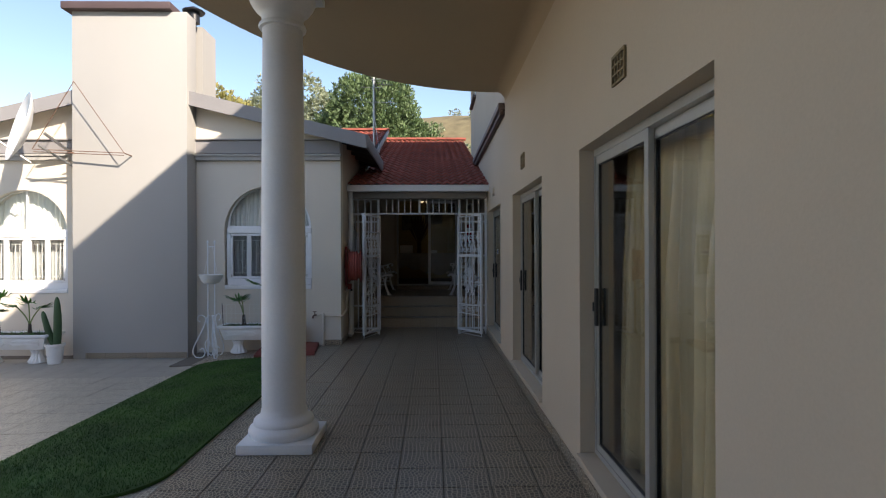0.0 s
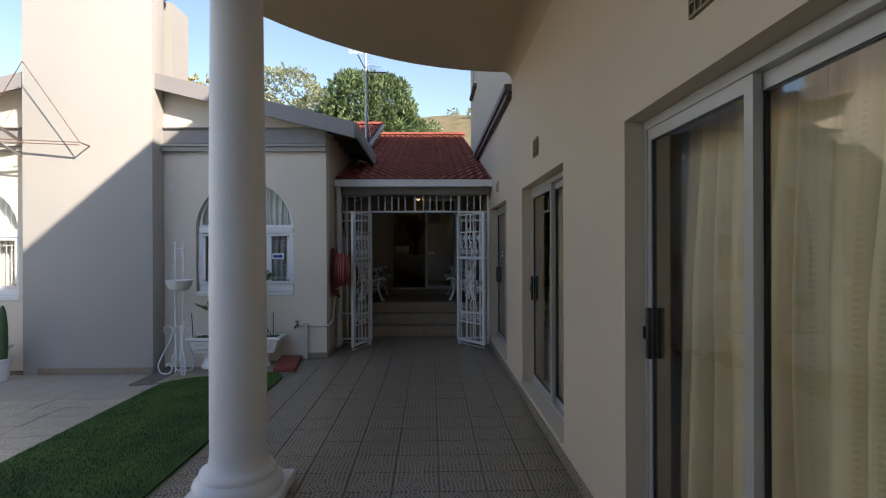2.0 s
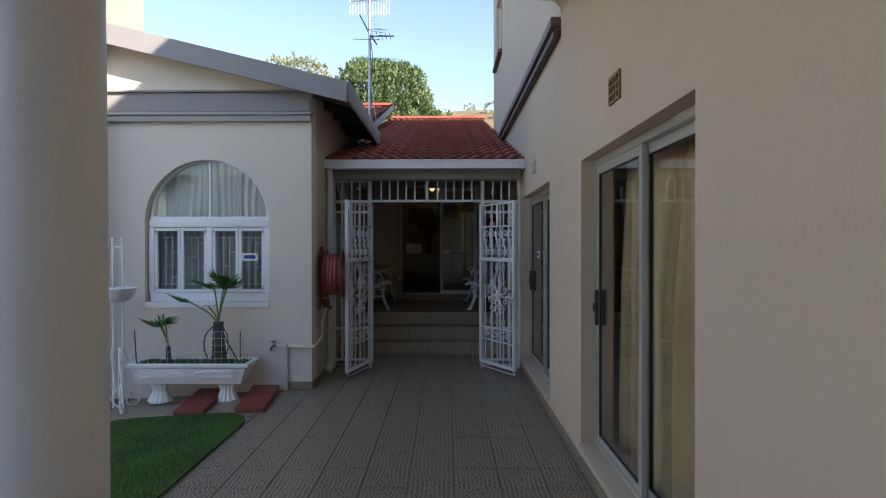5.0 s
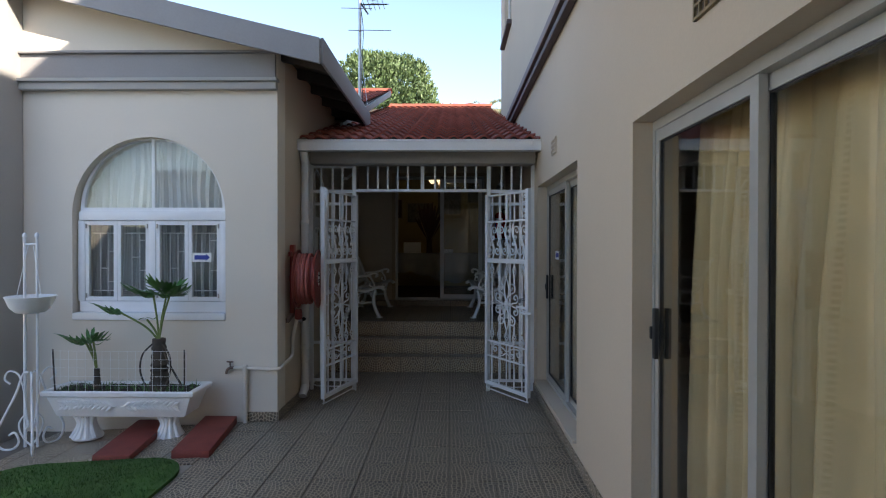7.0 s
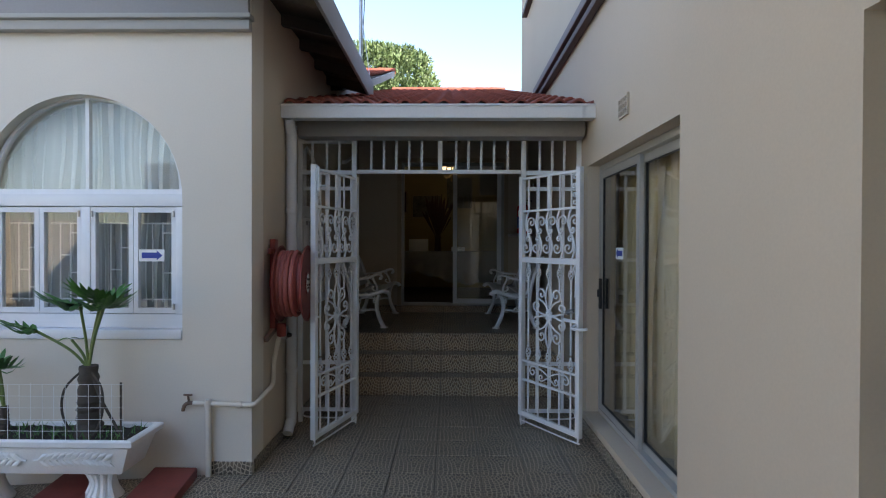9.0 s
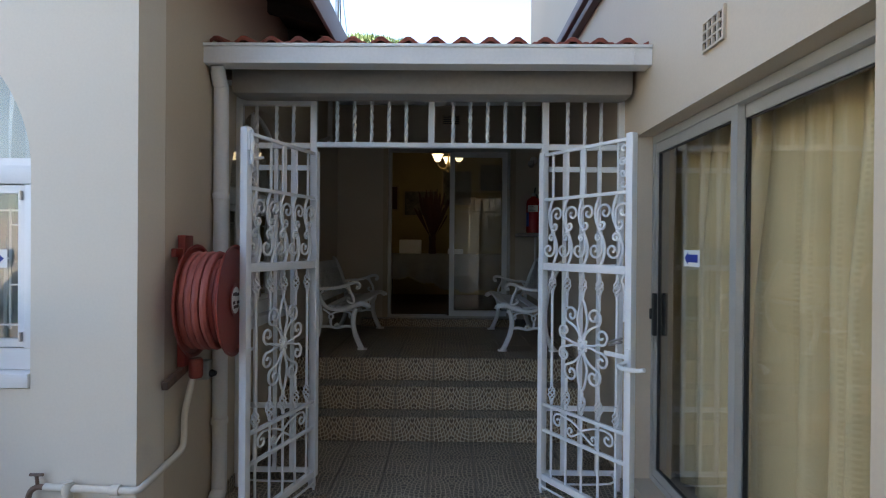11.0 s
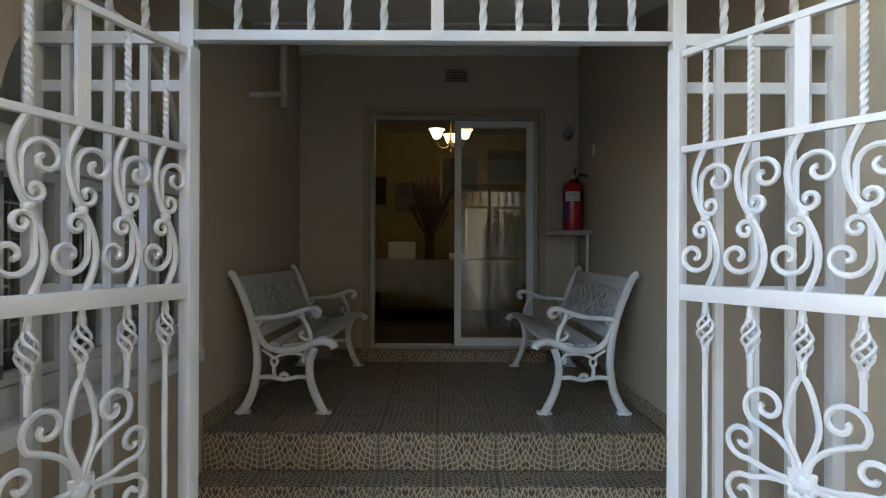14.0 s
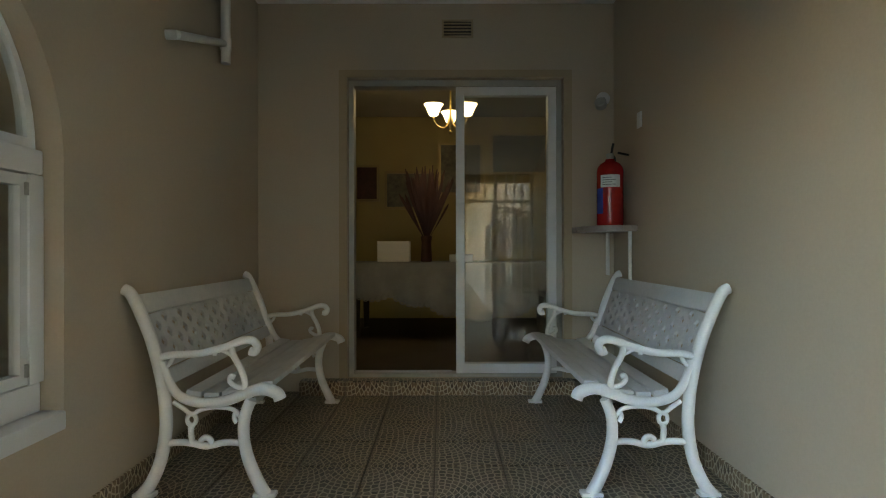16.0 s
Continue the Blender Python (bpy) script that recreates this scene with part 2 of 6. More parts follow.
BULB.node_tree.nodes["Principled BSDF"].inputs["Emission Color"].default_value = (1.0, 0.80, 0.48, 1)
BULB.node_tree.nodes["Principled BSDF"].inputs["Emission Strength"].default_value = 0.5


# ---- mesh helpers ----
def smooth(bm, angle=0.7):
    for f in bm.faces:
        f.smooth = True
    for e in bm.edges:
        e.smooth = len(e.link_faces) == 2 and e.calc_face_angle(0) < angle


def mesh_of(bm, name, mat, soft=True):
    bmesh.ops.recalc_face_normals(bm, faces=bm.faces)
    if soft:
        smooth(bm)
    me = bpy.data.meshes.new(name)
    bm.to_mesh(me)
    bm.free()
    me.materials.append(mat)
    return me


def part(name, bm, mat, parent=None, label="", at=None):
    """One mesh object, under a thing or a part where one is given."""
    ob = new(name, mesh_of(bm, name, mat))
    if parent:
        ob.parent = parent
    if at:
        ob.matrix_basis = at
    if label:
        ob["label"] = label
    return ob


def thing(name, label, category, at=None, group="", kind=""):
    ob = new(name)
    ob.empty_display_size = 0.1
    if at:
        ob.matrix_basis = at
    return tagged(ob, label, category, group, kind)


def setting(name, bm, mat, label, category):
    return tagged(part(name, bm, mat), label, category, kind="structure")


def add_box(bm, lo, hi, bevel=0.0, m=None):
    lo, hi = Vector(lo), Vector(hi)
    r = bmesh.ops.create_cube(bm, size=1.0)
    vs = r["verts"]
    for v in vs:
        v.co = Vector([lo[k] + (v.co[k] + 0.5) * (hi[k] - lo[k]) for k in range(3)])
    if m:
        bmesh.ops.transform(bm, matrix=m, verts=vs)
    if bevel:
        es = {e for v in vs for e in v.link_edges}
        bmesh.ops.bevel(bm, geom=list(es), offset=bevel, segments=2, affect="EDGES", profile=0.6)
    return bm


def box(lo, hi, bevel=0.0, m=None):
    return add_box(bmesh.new(), lo, hi, bevel, m)


def add_tube(bm, pts, r, sides=8, close=False, taper=None):
    """A round bar along a line of points; taper gives the radius at each point."""
    pts = [Vector(p) for p in pts]
    n = len(pts)
    rings, up = [], None
    for i, p in enumerate(pts):
        d = (pts[(i + 1) % n] - pts[i - 1]) if close else (pts[min(i + 1, n - 1)] - pts[max(i - 1, 0)])
        d = d.normalized() if d.length > 1e-9 else Vector((0, 0, 1))
        if up is None:
            up = d.orthogonal().normalized()
        up = (up - d * up.dot(d))
        up = up.normalized() if up.length > 1e-6 else d.orthogonal().normalized()
        side = d.cross(up)
        q = taper[i] if taper else r
        rings.append([bm.verts.new(p + q * (math.cos(a) * up + math.sin(a) * side)) for a in [2 * math.pi * k / sides for k in range(sides)]])
    for i in range(n if close else n - 1):
        a, b = rings[i], rings[(i + 1) % n]
        for k in range(sides):
            bm.faces.new((a[k], a[(k + 1) % sides], b[(k + 1) % sides], b[k]))
    if not close:
        bm.faces.new(rings[0][::-1]), bm.faces.new(rings[-1])
    return bm


def tube(pts, r, sides=8, close=False, taper=None):
    return add_tube(bmesh.new(), pts, r, sides, close, taper)


def lathe(profile, sides=32, bm=None, m=None):
    """A body of revolution about z from (radius, height) pairs."""
    bm = bm or bmesh.new()
    rings = []
    for r, z in profile:
        rings.append([bm.verts.new((max(r, 0.0005) * math.cos(2 * math.pi * k / sides), max(r, 0.0005) * math.sin(2 * math.pi * k / sides), z)) for k in range(sides)])
    for a, b in zip(rings, rings[1:]):
        for k in range(sides):
            bm.faces.new((a[k], a[(k + 1) % sides], b[(k + 1) % sides], b[k]))
    bm.faces.new(rings[0][::-1]), bm.faces.new(rings[-1])
    if m:
        bmesh.ops.transform(bm, matrix=m, verts=[v for ring in rings for v in ring])
    return bm


def sheet(outline, holes, place, depth):
    """A slab with openings: 2D outline and holes, put into space by place(u, v), depth a vector."""
    bm = bmesh.new()
    edges = []
    for loop in (outline, *holes):
        vs = [bm.verts.new(place(*p)) for p in loop]
        edges += [bm.edges.new((vs[i], vs[(i + 1) % len(vs)])) for i in range(len(vs))]
    r = bmesh.ops.triangle_fill(bm, use_beauty=True, use_dissolve=False, edges=edges)
    faces = [g for g in r["geom"] if isinstance(g, bmesh.types.BMFace)]
    ext = bmesh.ops.extrude_face_region(bm, geom=faces, use_keep_orig=True)
    bmesh.ops.translate(bm, vec=Vector(depth), verts=[g for g in ext["geom"] if isinstance(g, bmesh.types.BMVert)])
    return bm


def rect(u0, v0, u1, v1):
    return [(u0, v0), (u1, v0), (u1, v1), (u0, v1)]


def arch(cu, half, v0, spring, n=24):
    return [(cu - half, v0), (cu + half, v0)] + [(cu + half * math.cos(math.pi * k / n), spring + half * math.sin(math.pi * k / n)) for k in range(n + 1)]


def on_x(x):
    return lambda u, v: Vector((x, u, v))


def on_y(y):
    return lambda u, v: Vector((u, y, v))


def on_z(z):
    return lambda u, v: Vector((u, v, z))


# ---- plan ----
WALL_R, WALL_L, FRONT, BACK = 0.96, -1.43, 8.0, 12.09
STEP, LANDING, TILE_W, JOINT_X = 0.187, 0.562, 0.30, -0.229
EAVE_Y, EAVE_Z, RIDGE_Y, RIDGE_Z = 8.70, 2.565, 16.6, 4.92
DOORS = ((1.37, 3.045), (4.25, 5.966), (7.11, 8.84))
DOOR_LO, DOOR_HI = 0.15, 2.138
EDGE_X = -1.729


def yard_z(x):
    """The yard falls gently away from the walkway."""
    return -0.12 * min(1.0, max(0.0, (EDGE_X - x) / 1.9))


def catmull(pts, n=6):
    pts = [Vector(p) for p in pts]
    out = []
    for i in range(len(pts) - 1):
        a, b, c, d = pts[max(i - 1, 0)], pts[i], pts[i + 1], pts[min(i + 2, len(pts) - 1)]
        for k in range(n):
            t = k / n
            out.append(0.5 * (2 * b + (c - a) * t + (2 * a - 5 * b + 4 * c - d) * t * t + (3 * b - a - 3 * c + d) * t ** 3))
    return out + [pts[-1]]


def spiral(cu, cz, r0, r1, a0, a1, n=14):
    """Points of a flat scroll, angles in degrees."""
    return [(cu + (r0 + (r1 - r0) * k / n) * math.cos(radians(a0 + (a1 - a0) * k / n)), 0.0, cz + (r0 + (r1 - r0) * k / n) * math.sin(radians(a0 + (a1 - a0) * k / n))) for k in range(n + 1)]


# ---- ground ----
setting("ground", sheet(rect(-400, -400, 400, 400), [], on_z(-0.4), (0, 0, -0.2)), EARTH, "dry earth and grass reaching to the hills", "ground")
bm = bmesh.new()
xs = [-12.0, -8.0, EDGE_X - 1.9, EDGE_X - 0.95, EDGE_X]
rows = [[bm.verts.new((x, y, yard_z(x) - 0.012)) for x in xs] for y in (-9.0, 8.0)]
for i in range(4):
    bm.faces.new((rows[0][i], rows[0][i + 1], rows[1][i + 1], rows[1][i]))
setting("yard_bed", bm, GROUT, "brown mortar bed under the yard paving", "ground")
floor = setting("floor", box((EDGE_X, -9.0, -0.06), (WALL_R, 9.85, -0.010)), GROUT, "walkway floor of dark pebble print tiles with brown joints", "floor")

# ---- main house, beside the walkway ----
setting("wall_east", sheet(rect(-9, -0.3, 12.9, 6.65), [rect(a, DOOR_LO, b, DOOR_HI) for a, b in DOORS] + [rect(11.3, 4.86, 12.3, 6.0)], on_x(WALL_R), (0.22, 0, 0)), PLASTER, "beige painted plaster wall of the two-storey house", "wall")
setting("wall_house_end", box((1.181, 12.68, -0.3), (6.5, 12.9, 6.65)), PLASTER, "beige plaster end wall of the house", "wall")
setting("wall_house_back", box((6.501, -9, -0.3), (6.7, 12.9, 6.65)), PLASTER, "beige plaster back wall of the house", "wall")
setting("wall_house_near", box((1.181, -9, -0.3), (6.5, -8.8, 6.65)), PLASTER, "beige plaster near wall of the house", "wall")
setting("roof_house", box((0.78, -9.2, 6.651), (6.9, 13.1, 6.80), 0.01), DARK_TRIM, "flat dark roof edge of the house", "roof")
setting("wall_room_divider", box((3.4, -8.8, 0.121), (3.5, 12.6, 2.69)), ROOM_DARK, "plain inner wall behind the curtains", "wall")
setting("floor_rooms", box((1.181, -8.8, -0.05), (6.5, 12.67, 0.12)), ROOM_DARK, "plain inner floor behind the curtains", "floor")
setting("ceiling_rooms", box((1.181, -8.8, 2.7), (6.5, 12.67, 2.9)), ROOM_DARK, "plain inner ceiling behind the curtains", "ceiling")
w = thing("window_upper", "white window above a dark brown sill upstairs", "window", kind="structure")
part("window_frame", sheet(rect(11.3, 4.86, 12.3, 6.0), [rect(11.35, 4.91, 11.78, 5.95), rect(11.82, 4.91, 12.25, 5.95)], on_x(1.02), (0.05, 0, 0)), WHITE, w)
part("pane", box((1.035, 11.35, 4.91), (1.04, 11.78, 5.95)), GLASS, w)
part("pane", box((1.035, 11.82, 4.91), (1.04, 12.25, 5.95)), GLASS, w)
part("window_sill", box((0.89, 11.25, 4.79), (1.0, 12.35, 4.858), 0.008), DARK_TRIM, w, "dark brown sill")

# dark moulded course beyond the balcony
bm = box((0.895, 6.62, 3.25), (WALL_R - 0.002, 11.2, 3.305), 0.008)
add_box(bm, (0.925, 6.62, 3.308), (WALL_R - 0.002, 11.2, 3.335))
setting("trim_string_course", box((0.875, 6.62, 3.338), (WALL_R - 0.002, 11.2, 3.42), 0.012), BROWN_TRIM, "brown moulded cap of the string course", "trim")
setting("trim_string_course", bm, DARK_TRIM, "dark brown moulded string course along the house wall", "trim")

curve = [(0.96 - 3.3 * math.sin(a), 2.0 + 4.65 * math.cos(a)) for a in [math.pi * 0.5 * k / 40 for k in range(41)]]
# unseen run back to y=-8.98, added to shade the south wall
slab = [(WALL_R - 0.002, 6.65)] + curve[1:] + [(-2.34, -8.98), (WALL_R - 0.002, -8.98)]
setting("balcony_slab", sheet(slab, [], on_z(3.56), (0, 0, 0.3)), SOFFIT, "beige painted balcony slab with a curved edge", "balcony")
# rounded cove between the wall and the slab
bm = bmesh.new()
prev = None
for k in range(9):
    a = math.pi / 2 * k / 8
    x, z = WALL_R - 0.001 - 0.14 * (1 - math.sin(a)), 3.559 - 0.14 * (1 - math.cos(a))
    pair = [bm.verts.new((x, y, z)) for y in (-8.97, 6.60)]
    if prev:
        bm.faces.new((prev[0], prev[1], pair[1], pair[0]))
    prev = pair
c0, c1 = [bm.verts.new((WALL_R - 0.001, y, 3.559)) for y in (-8.97, 6.60)]
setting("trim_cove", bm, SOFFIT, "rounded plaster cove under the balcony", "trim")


def sliding_door(y0, y1, drawn):
    """Aluminium sliding door in the wall along y: fixed panel near, sliding panel at the far end."""
    d = thing("sliding_door", "grey aluminium sliding glass door, closed, with cream curtains behind", "door", pose(1.055, y0, DOOR_LO + 0.025), "sliding doors of the house")
    w, h = y1 - y0, DOOR_HI - DOOR_LO - 0.027
    part("outer_frame", sheet(rect(0.002, 0, w - 0.002, h), [rect(0.03, 0.03, w - 0.03, h - 0.045)], on_x(0), (0.085, 0, 0)), ALU, d)
    mid = w / 2
    for name, a, b, x in (("fixed_panel", 0.031, mid + 0.03, 0.042), ("sliding_panel", mid - 0.03, w - 0.031, 0.006)):
        far = 0.036 if name == "sliding_panel" else 0.05
        p = part(name, sheet(rect(a, 0.031, b, h - 0.046), [rect(a + 0.05, 0.075, b - far, h - 0.10)], on_x(x), (0.03, 0, 0)), ALU, d)
        g = part("pane", box((x + 0.012, a + 0.046, 0.071), (x + 0.017, b - far + 0.004, h - 0.096)), GLASS, p)
        g.visible_shadow = False
        part("gasket", sheet(rect(a + 0.05, 0.075, b - far, h - 0.10), [rect(a + 0.056, 0.081, b - far - 0.006, h - 0.106)], on_x(x + 0.006), (0.018, 0, 0)), BLACK, p)
        if name == "sliding_panel":
            bm = box((-0.016, b - 0.048, 0.83), (0.0055, b - 0.016, 1.07), 0.006)
            add_box(bm, (-0.022, b - 0.014, 0.92), (-0.004, b + 0.004, 0.98), 0.005)
            part("handle", bm, BLACK, p, "black plastic pull handle")
            part("inner_handle", box((x + 0.031, b - 0.046, 0.83), (x + 0.06, b - 0.012, 1.07), 0.006), BLACK, p, "black plastic pull handle")
    return d


def drape(y0, y1, z0, z1, x, seed, depth=0.105, per=0.17):
    """A hanging cloth with uneven folds."""
    rnd = random.Random(seed)
    bm = bmesh.new()
    n, m = max(20, int((y1 - y0) / 0.012)), 10
    ph = [rnd.uniform(0, 6) for _ in range(6)]
    grid = []
    for i in range(n + 1):
        y = y0 + (y1 - y0) * i / n
        col = []
        for j in range(m + 1):
            t = j / m
            a = 2 * math.pi * (y - y0) / per + 0.9 * math.sin(3.1 * y + ph[0]) + 0.35 * t * math.sin(5 * y + ph[1])
            off = depth * (0.55 + 0.45 * t) * (math.copysign(abs(math.sin(a)) ** 0.7, math.sin(a)) + 0.55 * math.sin(2.3 * a + ph[2]) + 0.3 * math.sin(0.43 * a + ph[5])) + 0.02 * math.sin(2.1 * y + 3 * t + ph[3]) * (1 - t)
            sway = 0.012 * math.sin(4 * (1 - t) + 7 * y + ph[4])
            col.append(bm.verts.new((x + off, y + sway, z1 + (z0 - z1) * t)))
        grid.append(col)
    for i in range(n):
        for j in range(m):
            bm.faces.new((grid[i][j], grid[i + 1][j], grid[i + 1][j + 1], grid[i][j + 1]))
    return bm


def pleated(y0, y1, z0, z1, x, seed):
    """A heavy lined curtain: pinched pleats at the rail that open into round folds with sharp valleys."""
    rnd = random.Random(seed)
    edges = [y0]
    while edges[-1] < y1 - 0.06:
        edges.append(edges[-1] + rnd.uniform(0.085, 0.20))
    edges[-1] = y1
    amp = [rnd.uniform(0.45, 1.0) for _ in edges]
    lean = [rnd.uniform(-0.025, 0.025) for _ in edges]
    skew = [rnd.uniform(0.6, 1.7) for _ in edges]
    deep = [rnd.uniform(0.0, 0.05) for _ in edges]
    bm = bmesh.new()
    m, grid = 14, []
    for i in range(len(edges) - 1):
        for k in range(12 if i < len(edges) - 2 else 13):
            f = k / 12
            col = []
            for j in range(m + 1):
                t = j / m
                g = f ** skew[i]
                pinch = 0.35 + 0.65 * min(1.0, t * 2.5) + 0.12 * math.sin(3 * t + 5 * amp[i])
                bulge = math.sin(math.pi * g) ** 1.1 if 0 < g < 1 else 0.0
                a, b = edges[i] + lean[i] * t * t, edges[i + 1] + lean[i + 1] * t * t
                back = deep[i] * (1 - f) + deep[i + 1] * f
                off = back * (0.4 + 0.6 * t) - 0.135 * amp[i] * pinch * bulge + 0.004 * math.sin(9 * t + 7 * i)
                col.append(bm.verts.new((x + off, a + (b - a) * f, z1 + (z0 - z1) * t)))
            grid.append(col)
    for c0, c1 in zip(grid, grid[1:]):
        for j in range(m):
            bm.faces.new((c0[j], c1[j], c1[j + 1], c0[j + 1]))
    return bm


for k, (y0, y1) in enumerate(DOORS):
    sliding_door(y0, y1, k)
    part_y = (y0 - 0.12, y0 + 0.80, y0 + 0.805, y1 + (0.05, 0.0, 0.22)[k])
    for a, b, sd in ((part_y[0], part_y[1], 5), (part_y[2], part_y[3], 9)):
        tagged(part("curtain", pleated(a, b, 0.14, 2.15, 1.30, sd + 3 * k), CURTAIN), "cream cloth curtain hanging in folds behind the glass", "curtain", "curtains of the sliding doors")
    tagged(part("curtain_rail", tube([(1.27, y0 - 0.15, 2.16), (1.27, y1 + 0.3, 2.16)], 0.012), STEEL), "plain steel curtain rail above the door", "curtain rail")
    setting("sill_%d" % (k + 1), box((WALL_R - 0.03, y0 + 0.002, DOOR_LO - 0.0), (WALL_R + 0.2, y1 - 0.002, DOOR_LO + 0.024), 0.006), PLASTER, "beige plastered door sill", "sill")
    # air brick above the door
    yc = (2.28, 5.2, 7.93)[k]
    v = thing("air_brick", ("brown clay air brick with a grid of openings", "brown clay air brick with a grid of openings", "painted beige air brick with a grid of openings")[k], "vent", pose(WALL_R - 0.0145, yc, (2.42, 2.42, 2.385)[k]) @ Matrix.Diagonal((1, *((0.82, 0.95), (0.82, 0.95), (0.8, 0.82))[k], 1)), "air bricks")
    holes = [rect(-0.10 + 0.052 * i + 0.004, -0.07 + 0.048 * j, -0.10 + 0.052 * i + 0.044, -0.07 + 0.048 * j + 0.038) for i in range(4) for j in range(3)]
    part("grid", sheet(rect(-0.112, -0.082, 0.112, 0.082), holes, on_x(0), (0.0135, 0, 0)), (AIR_BRICK, AIR_BRICK, PLASTER)[k], v)
    # dark plate before the wall, painted as the shade in the openings
    part("backing", box((0.0095, -0.1, -0.075), (0.0120, 0.1, 0.075)), DARK, v, "dark plate standing for the shade behind the grid")


def arrow_sign(at, to=1):
    s = thing("arrow_sign", "white sticker with a blue arrow on the glass", "sign", at)
    part("label", box((-0.085, -0.001, -0.04), (0.085, 0.0, 0.04)), PAPER, s)
    bm = sheet([(-0.065 * to, -0.019), (0.035 * to, -0.019), (0.035 * to, -0.032), (0.072 * to, 0), (0.035 * to, 0.032), (0.035 * to, 0.019), (-0.065 * to, 0.019)], [], on_y(-0.0025), (0, 0.001, 0))
    part("arrow", bm, BLUE, s, "blue printed arrow")


arrow_sign(pose(1.070, 8.365, 1.45, 0, 0, -90), -1)

# ---- left house ----
WIN_C, WIN_H, WIN_LO, WIN_SP = -2.56, 0.675, 0.88, 1.805
WIN2_C, APEX_X, APEX_Z, SLOPE = -6.32, -4.55, 4.11, 0.245
gable = [(-9.6, -0.4), (WALL_L, -0.4), (WALL_L, 3.262), (APEX_X, 4.026), (-9.6, 2.79)]
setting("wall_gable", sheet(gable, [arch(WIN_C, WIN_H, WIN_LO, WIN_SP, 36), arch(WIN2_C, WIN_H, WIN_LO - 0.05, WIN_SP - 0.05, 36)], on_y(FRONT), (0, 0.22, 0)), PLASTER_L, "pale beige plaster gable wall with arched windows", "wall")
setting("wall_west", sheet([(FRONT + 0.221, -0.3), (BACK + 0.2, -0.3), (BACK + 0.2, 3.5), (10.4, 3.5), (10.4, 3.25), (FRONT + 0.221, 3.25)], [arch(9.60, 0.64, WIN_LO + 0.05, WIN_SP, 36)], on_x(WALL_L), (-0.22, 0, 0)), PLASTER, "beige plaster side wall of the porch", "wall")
setting("wall_left_far", box((-9.6, 8.221, -0.4), (-9.4, 15, 3.0)), PLASTER_L, "pale plaster side wall of the left house", "wall")
setting("wall_left_back", box((-9.4, 14.8, -0.4), (-2.5, 15, 3.6)), PLASTER_L, "pale plaster back wall of the left house", "wall")
setting("floor_left", box((-9.4, 8.221, -0.1), (WALL_L - 0.221, 14.8, 0.3)), ROOM_DARK, "plain inner floor of the left house", "floor")
# grey band and moulding across the gable, either side of the chimney
for a, b in ((-3.66, WALL_L - 0.01), (-9.5, -5.36)):
    bm = box((a, FRONT - 0.035, 2.99), (b, FRONT - 0.001, 3.19))
    add_box(bm, (a, FRONT - 0.07, 3.192), (b + 0.02, FRONT - 0.001, 3.212), 0.004)
    setting("trim_band", bm, GREY_TRIM, "grey painted plaster band across the gable", "trim")
    bm = box((a, FRONT - 0.085, 2.945), (b + 0.03, FRONT - 0.001, 2.975), 0.006)
    add_box(bm, (a, FRONT - 0.06, 2.88), (b + 0.015, FRONT - 0.001, 2.943), 0.006)
    setting("trim_moulding", bm, CHIMNEY, "grey beige moulding under the band", "trim")


def roof_line(x):
    return APEX_Z - SLOPE * abs(x - APEX_X)


# barge boards, roof, eave and rafters of the left house
for a, b in ((APEX_X, -1.0), (-9.9, APEX_X)):
    setting("barge_board", sheet([(a, roof_line(a) - 0.21), (b, roof_line(b) - 0.21), (b, roof_line(b)), (a, roof_line(a))], [], on_y(7.74), (0, 0.03, 0)), GREY_TRIM, "grey painted barge board along the gable", "trim")
    setting("roof_left", sheet([(a, roof_line(a) - 0.07), (b, roof_line(b) - 0.07), (b, roof_line(b) - 0.01), (a, roof_line(a) - 0.01)], [], on_y(7.771), (0, 2.6 if b > -2 else 7.2, 0)), DARK, "dark boarded underside of the left roof", "roof")
for a, b in ((APEX_X, -1.002), (-9.6, APEX_X)):
    setting("soffit_board", sheet([(a, roof_line(a) - 0.098), (b, roof_line(b) - 0.098), (b, roof_line(b) - 0.073), (a, roof_line(a) - 0.073)], [], on_y(7.772), (0, FRONT - 7.774, 0)), PLASTER_L, "pale painted soffit board under the barge board", "trim")
setting("eave_board", box((-1.0, 7.771, roof_line(-1.0) - 0.2), (-0.975, 10.35, roof_line(-1.0) + 0.01), 0.004), GREY_TRIM, "grey eave board along the left roof", "trim")
for k in range(5):
    y = 8.1 + 0.5 * k
    b = sheet([(-1.9, roof_line(-1.9) - 0.17), (-1.01, roof_line(-1.01) - 0.17), (-1.01, roof_line(-1.01) - 0.075), (-1.9, roof_line(-1.9) - 0.075)], [], on_y(y), (0, 0.05, 0))
    setting("rafter", b, DARK, "dark timber rafter under the eave", "rafter")

# chimney
setting("chimney", box((-5.36, 7.68, -0.35), (-3.66, FRONT - 0.002, 5.06), 0.012), CHIMNEY, "broad grey beige chimney breast against the gable", "chimney")
setting("chimney_stack", box((-5.36, FRONT + 0.24, 3.6), (-3.66, 8.75, 5.06)), CHIMNEY, "grey beige back part of the chimney", "chimney")
setting("chimney_cap", box((-5.46, 7.58, 5.061), (-3.86, 8.8, 5.17), 0.015), DARK_TRIM, "dark concrete cap on the chimney", "chimney")
t = thing("chimney_cowl", "black metal cowl beside the chimney cap", "chimney cowl", pose(-3.74, 8.1, 5.062))
part("pipe", lathe([(0.09, 0), (0.09, 0.16), (0.07, 0.18)], 16), BLACK, t)
part("hood", lathe([(0.16, 0.16), (0.17, 0.18), (0.02, 0.26)], 16), BLACK, t)


